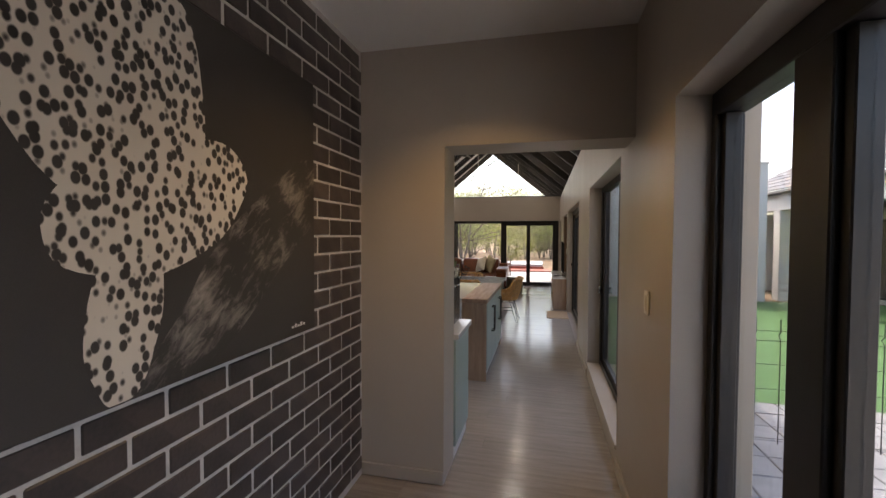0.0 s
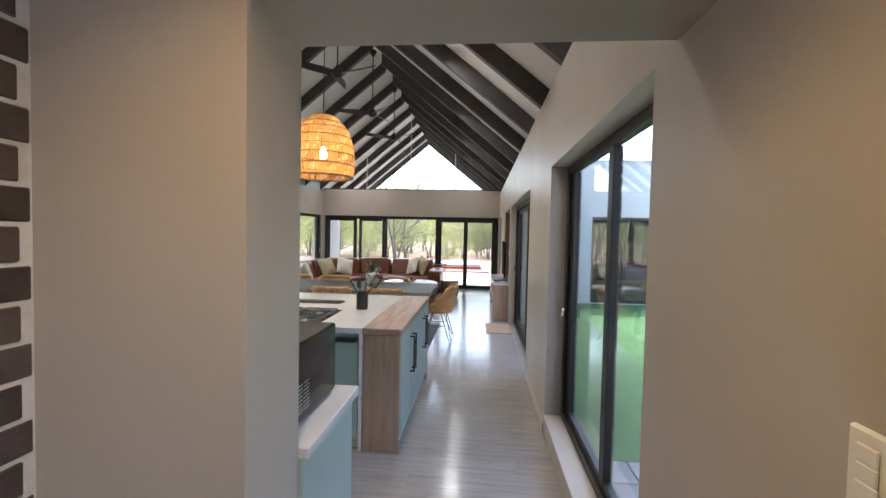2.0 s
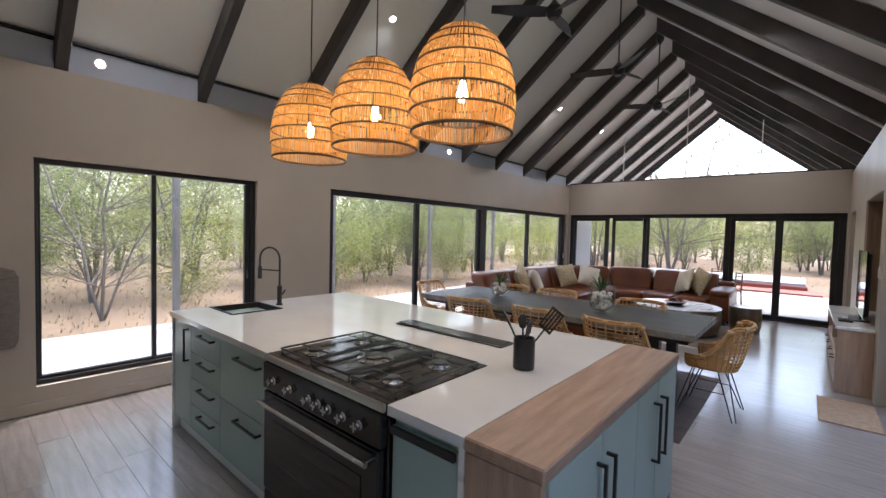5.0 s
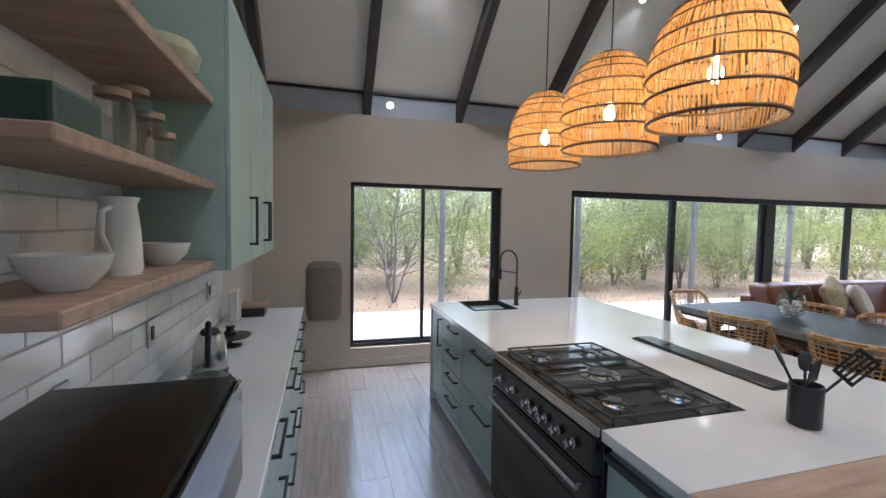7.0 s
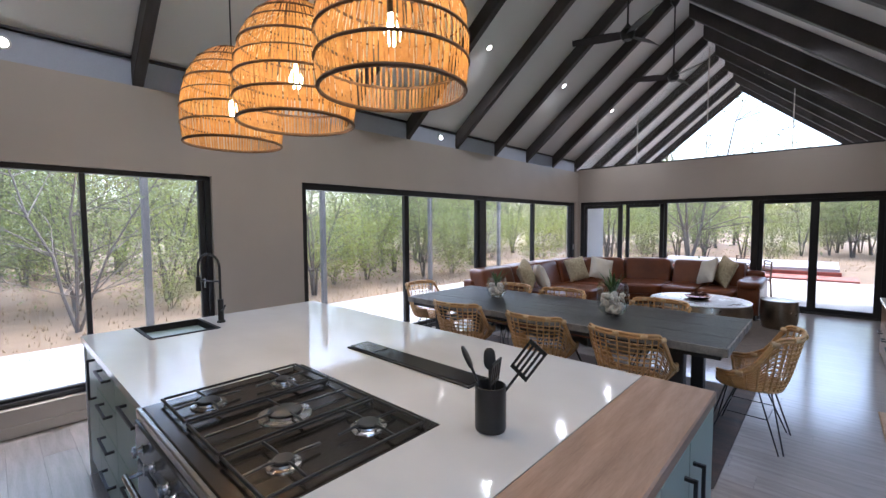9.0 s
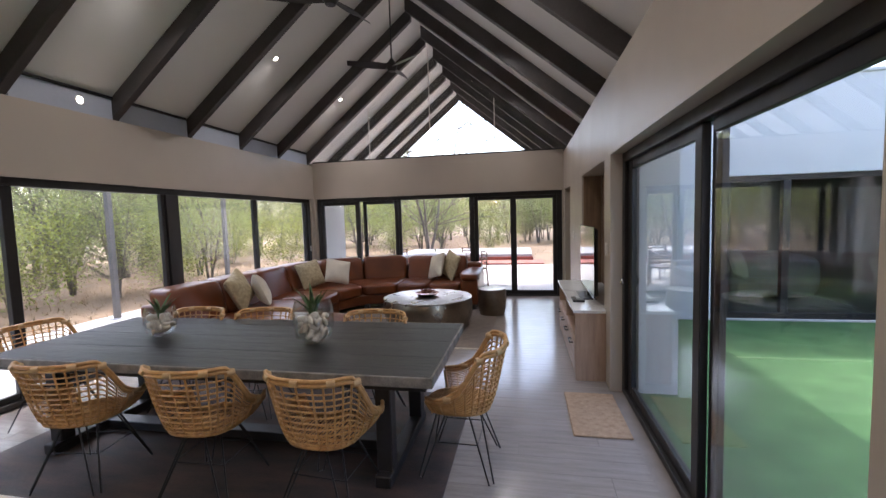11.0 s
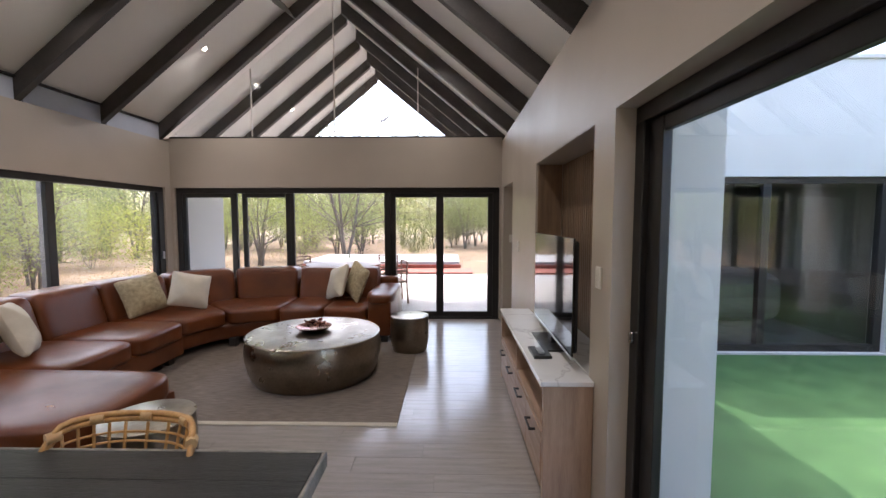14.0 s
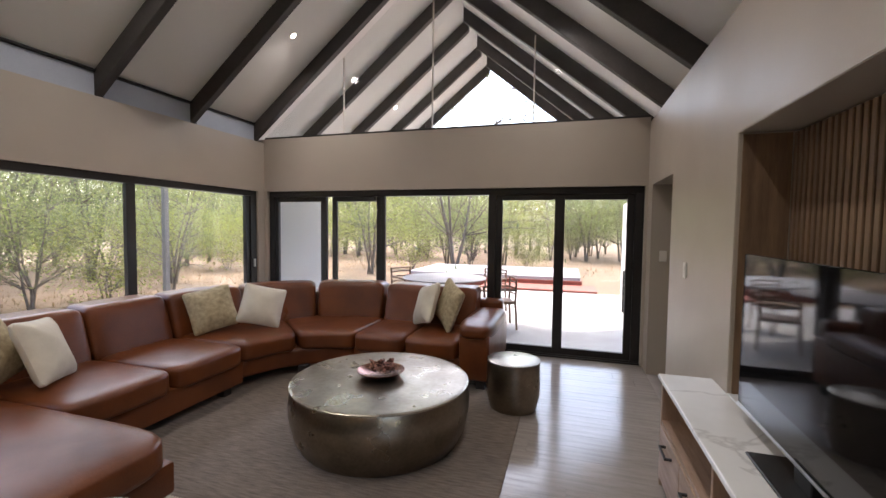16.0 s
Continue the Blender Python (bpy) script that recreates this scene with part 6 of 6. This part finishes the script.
def tree(name, seed, height, spread, stems, leaf, count, label, size=0.082, low=0.5):
    """A multi-stemmed bush tree: tapered trunks and limbs, and a crown of many small leaves."""
    rng = random.Random(seed)
    wood, crown, tips = bmesh.new(), bmesh.new(), []
    for s in range(stems):
        a = 2 * math.pi * s / stems + rng.uniform(-0.5, 0.5)
        out, pts = rng.uniform(0.25, 0.6) * spread, []
        for k in range(6):
            f = k / 5
            pts.append(Vector((math.cos(a) * out * f ** 1.3 + rng.uniform(-1, 1) * 0.07, math.sin(a) * out * f ** 1.3 + rng.uniform(-1, 1) * 0.07, height * 0.78 * f - 0.05)))
        r0 = 0.024 * height / 3.5 * rng.uniform(0.8, 1.3)
        tube(wood, pts, r0, 6, r0 * 0.25)
        for k in (1, 2, 3, 4, 5):
            for _ in range(3):
                b, ln = a + rng.uniform(-1.8, 1.8), rng.uniform(0.3, 0.62) * spread
                p, q = pts[k], pts[k] + Vector((math.cos(b) * ln, math.sin(b) * ln, ln * rng.uniform(0.05, 0.8)))
                mid = (p + q) / 2 + Vector((rng.uniform(-0.1, 0.1), rng.uniform(-0.1, 0.1), 0.08))
                tube(wood, [p, mid, q], r0 * 0.38, 5, r0 * 0.08)
                tips += [mid, q, q + Vector((rng.uniform(-0.3, 0.3), rng.uniform(-0.3, 0.3), rng.uniform(0, 0.3)))]
                for _ in range(2):
                    e = q + Vector((rng.uniform(-1, 1), rng.uniform(-1, 1), rng.uniform(-0.3, 0.8))) * 0.22 * spread
                    tube(wood, [mid, (mid + e) / 2 + Vector((0, 0, 0.05)), e], r0 * 0.16, 4, r0 * 0.05)
                    tips.append(e)
    count, size = int(count * 2.1), size * 0.72
    verts, faces = [], []
    tips = [t for t in tips if t.z > low * height * 0.5] or tips
    for i in range(count):
        c = tips[rng.randrange(len(tips))]
        d = Vector((rng.gauss(0, 1), rng.gauss(0, 1), rng.gauss(0, 0.8))) * 0.18 * spread
        o = c + d
        u = Vector((rng.gauss(0, 1), rng.gauss(0, 1), rng.gauss(0, 1))).normalized()
        w = u.orthogonal().normalized() * rng.uniform(0.3, 0.5)
        s = size * rng.uniform(0.6, 1.35)
        n = len(verts)
        verts += [o - u * s * 0.5, o + w * s * 0.5, o + u * s * 0.6, o - w * s * 0.5]
        faces.append((n, n + 1, n + 2, n + 3))
    t = thing(name, (0, 0, -200), label, "tree" if height > 2 else "bush", "trees of the bush around the house")
    part("trunk", wood, "bark", t, smooth=50)
    me = bpy.data.meshes.new("crown")
    me.from_pydata(verts, [], faces)
    me.materials.append(M[leaf])
    crown.free()
    c = new("crown", me)
    c.parent = t
    return t


kinds = [
    tree("bush_tree", 11, 4.2, 1.9, 4, "leaf_a", 5200, "multi-stemmed green bush tree with thin grey limbs"),
    tree("bush_tree", 23, 5.2, 2.3, 3, "leaf_b", 5600, "tall bush tree with yellowing leaves"),
    tree("bush_tree", 37, 3.6, 1.7, 5, "leaf_a", 4200, "low spreading green bush tree"),
    tree("bush_tree", 41, 6.0, 2.6, 3, "leaf_c", 5200, "tall dark green tree with sparse crown"),
    tree("shrub", 53, 1.7, 1.1, 5, "leaf_b", 2300, "leafy yellow-green shrub on dry ground", low=0.05),
    tree("bush_tree", 67, 4.2, 3.2, 3, "leaf_c", 800, "thin nearly bare bush tree"),
]
rng = random.Random(5)
spots_ = [(-9.3, 5.3, 5, 1.0), (-9.6, 9.9, 0, 1.0), (-11.5, 7.2, 1, 0.9), (-11.0, 12.6, 4, 1.4), (-12.5, 10.5, 0, 1.0), (-10.2, 14.3, 2, 0.9), (-12.5, 4.0, 0, 1.0), (-14, 6.0, 3, 1.0), (-9.8, 17.0, 0, 1.05), (-7.3, 23.0, 1, 1.1), (-4.3, 26.5, 2, 1.1), (-3.2, 29.0, 1, 1.0), (-5.8, 28.0, 0, 1.2), (-1.2, 33.0, 5, 1.2), (1.5, 36.0, 3, 0.9), (-9.5, 21.0, 4, 1.3), (-11.5, 18.5, 1, 1.0), (4.0, 33.0, 5, 1.3), (-10.4, 7.0, 4, 0.9), (-10.8, 11.2, 4, 1.1), (-10.0, 15.6, 4, 1.2), (-11.6, 5.6, 2, 0.9), (-10.6, 2.6, 4, 1.0), (-12.0, 14.6, 0, 1.1), (-8.4, 25.5, 2, 1.2), (-2.0, 27.5, 4, 1.1), (-6.6, 25.6, 4, 1.2), (-4.6, 25.2, 5, 2.4)]
while len(spots_) < 200:
    if rng.random() < 0.62:
        x, y = -13.0 - abs(rng.gauss(0, 8)), rng.uniform(-8, 38)
    else:
        x, y = rng.uniform(-16, 18), 31 + abs(rng.gauss(0, 9))
    if all((x - a) ** 2 + (y - b) ** 2 > 2.2 for a, b, *_ in spots_):
        spots_.append((x, y, rng.choice((0, 0, 1, 1, 2, 3, 4, 4, 5)), rng.uniform(0.85, 1.4)))
used = set()
for x, y, k, s in spots_:
    m = pose(x, y, -0.14, 0, 0, rng.uniform(0, 360))
    if k not in used:
        used.add(k)
        kinds[k].matrix_basis = m @ Matrix.Scale(s, 4)
    else:
        t = copy_thing(kinds[k], m)
        t.scale = (s, s, s)
# dry grass and litter
verts, faces = [], []
for i in range(16000):
    if i % 3:
        x, y = -8.3 - abs(rng.gauss(0, 7)), rng.uniform(-4, 34)
    else:
        x, y = rng.uniform(-14, 12), 24.8 + abs(rng.gauss(0, 8))
    a, h, w = rng.uniform(0, 6.28), rng.uniform(0.03, 0.10), rng.uniform(0.006, 0.014)
    dx, dy, n = math.cos(a), math.sin(a), len(verts)
    lean = rng.uniform(-0.6, 0.6) * h
    verts += [(x - dx * w, y - dy * w, -0.135), (x + dx * w, y + dy * w, -0.135), (x + lean * dy, y - lean * dx, -0.135 + h)]
    faces.append((n, n + 1, n + 2))
me = bpy.data.meshes.new("dry_grass")
me.from_pydata(verts, [], faces)
me.materials.append(M["straw"])
tagged(new("dry_grass", me), "dry straw-coloured grass on sandy ground", "grass", kind="stuff")

# ---------- floor planks ----------
planks = {}
rng = random.Random(12)
W, LEN = 0.182, 1.52
rest = bmesh.new()
r, y = 0, -2.498
while y < YF - 0.01:
    y1 = min(y + W, YF - 0.004)
    x0 = XL + 0.003 if y > YK - 0.05 else BX
    if y < YK - 0.05 < y1:
        x0 = -0.50
    xe = XR - 0.003
    x = x0 - rng.uniform(0.0, LEN * 0.8)
    while x < xe:
        a, b = max(x, x0), min(x + LEN, xe)
        x += LEN
        if b - a < 0.05:
            continue
        key = (round(b - a, 2), round(y1 - y, 3))
        if y < 0.8:
            box(rest, a + 0.001, b - 0.001, y + 0.001, y1 - 0.001, -0.006, 0.0)
            continue
        if key not in planks:
            planks[key] = finish("plank", bbox(-(b - a) / 2 + 0.001, (b - a) / 2 - 0.001, -(y1 - y) / 2 + 0.0005, (y1 - y) / 2 - 0.0005, -0.0055, 0.0, 0.0007), "floor")
        again("plank", planks[key], floor, pose((a + b) / 2, (y + y1) / 2, 0.0, 0, 0, 180 * (r % 2)))
    y, r = y1, r + 1
tagged(part("plank_rows", rest, "floor", floor), kind="stuff")
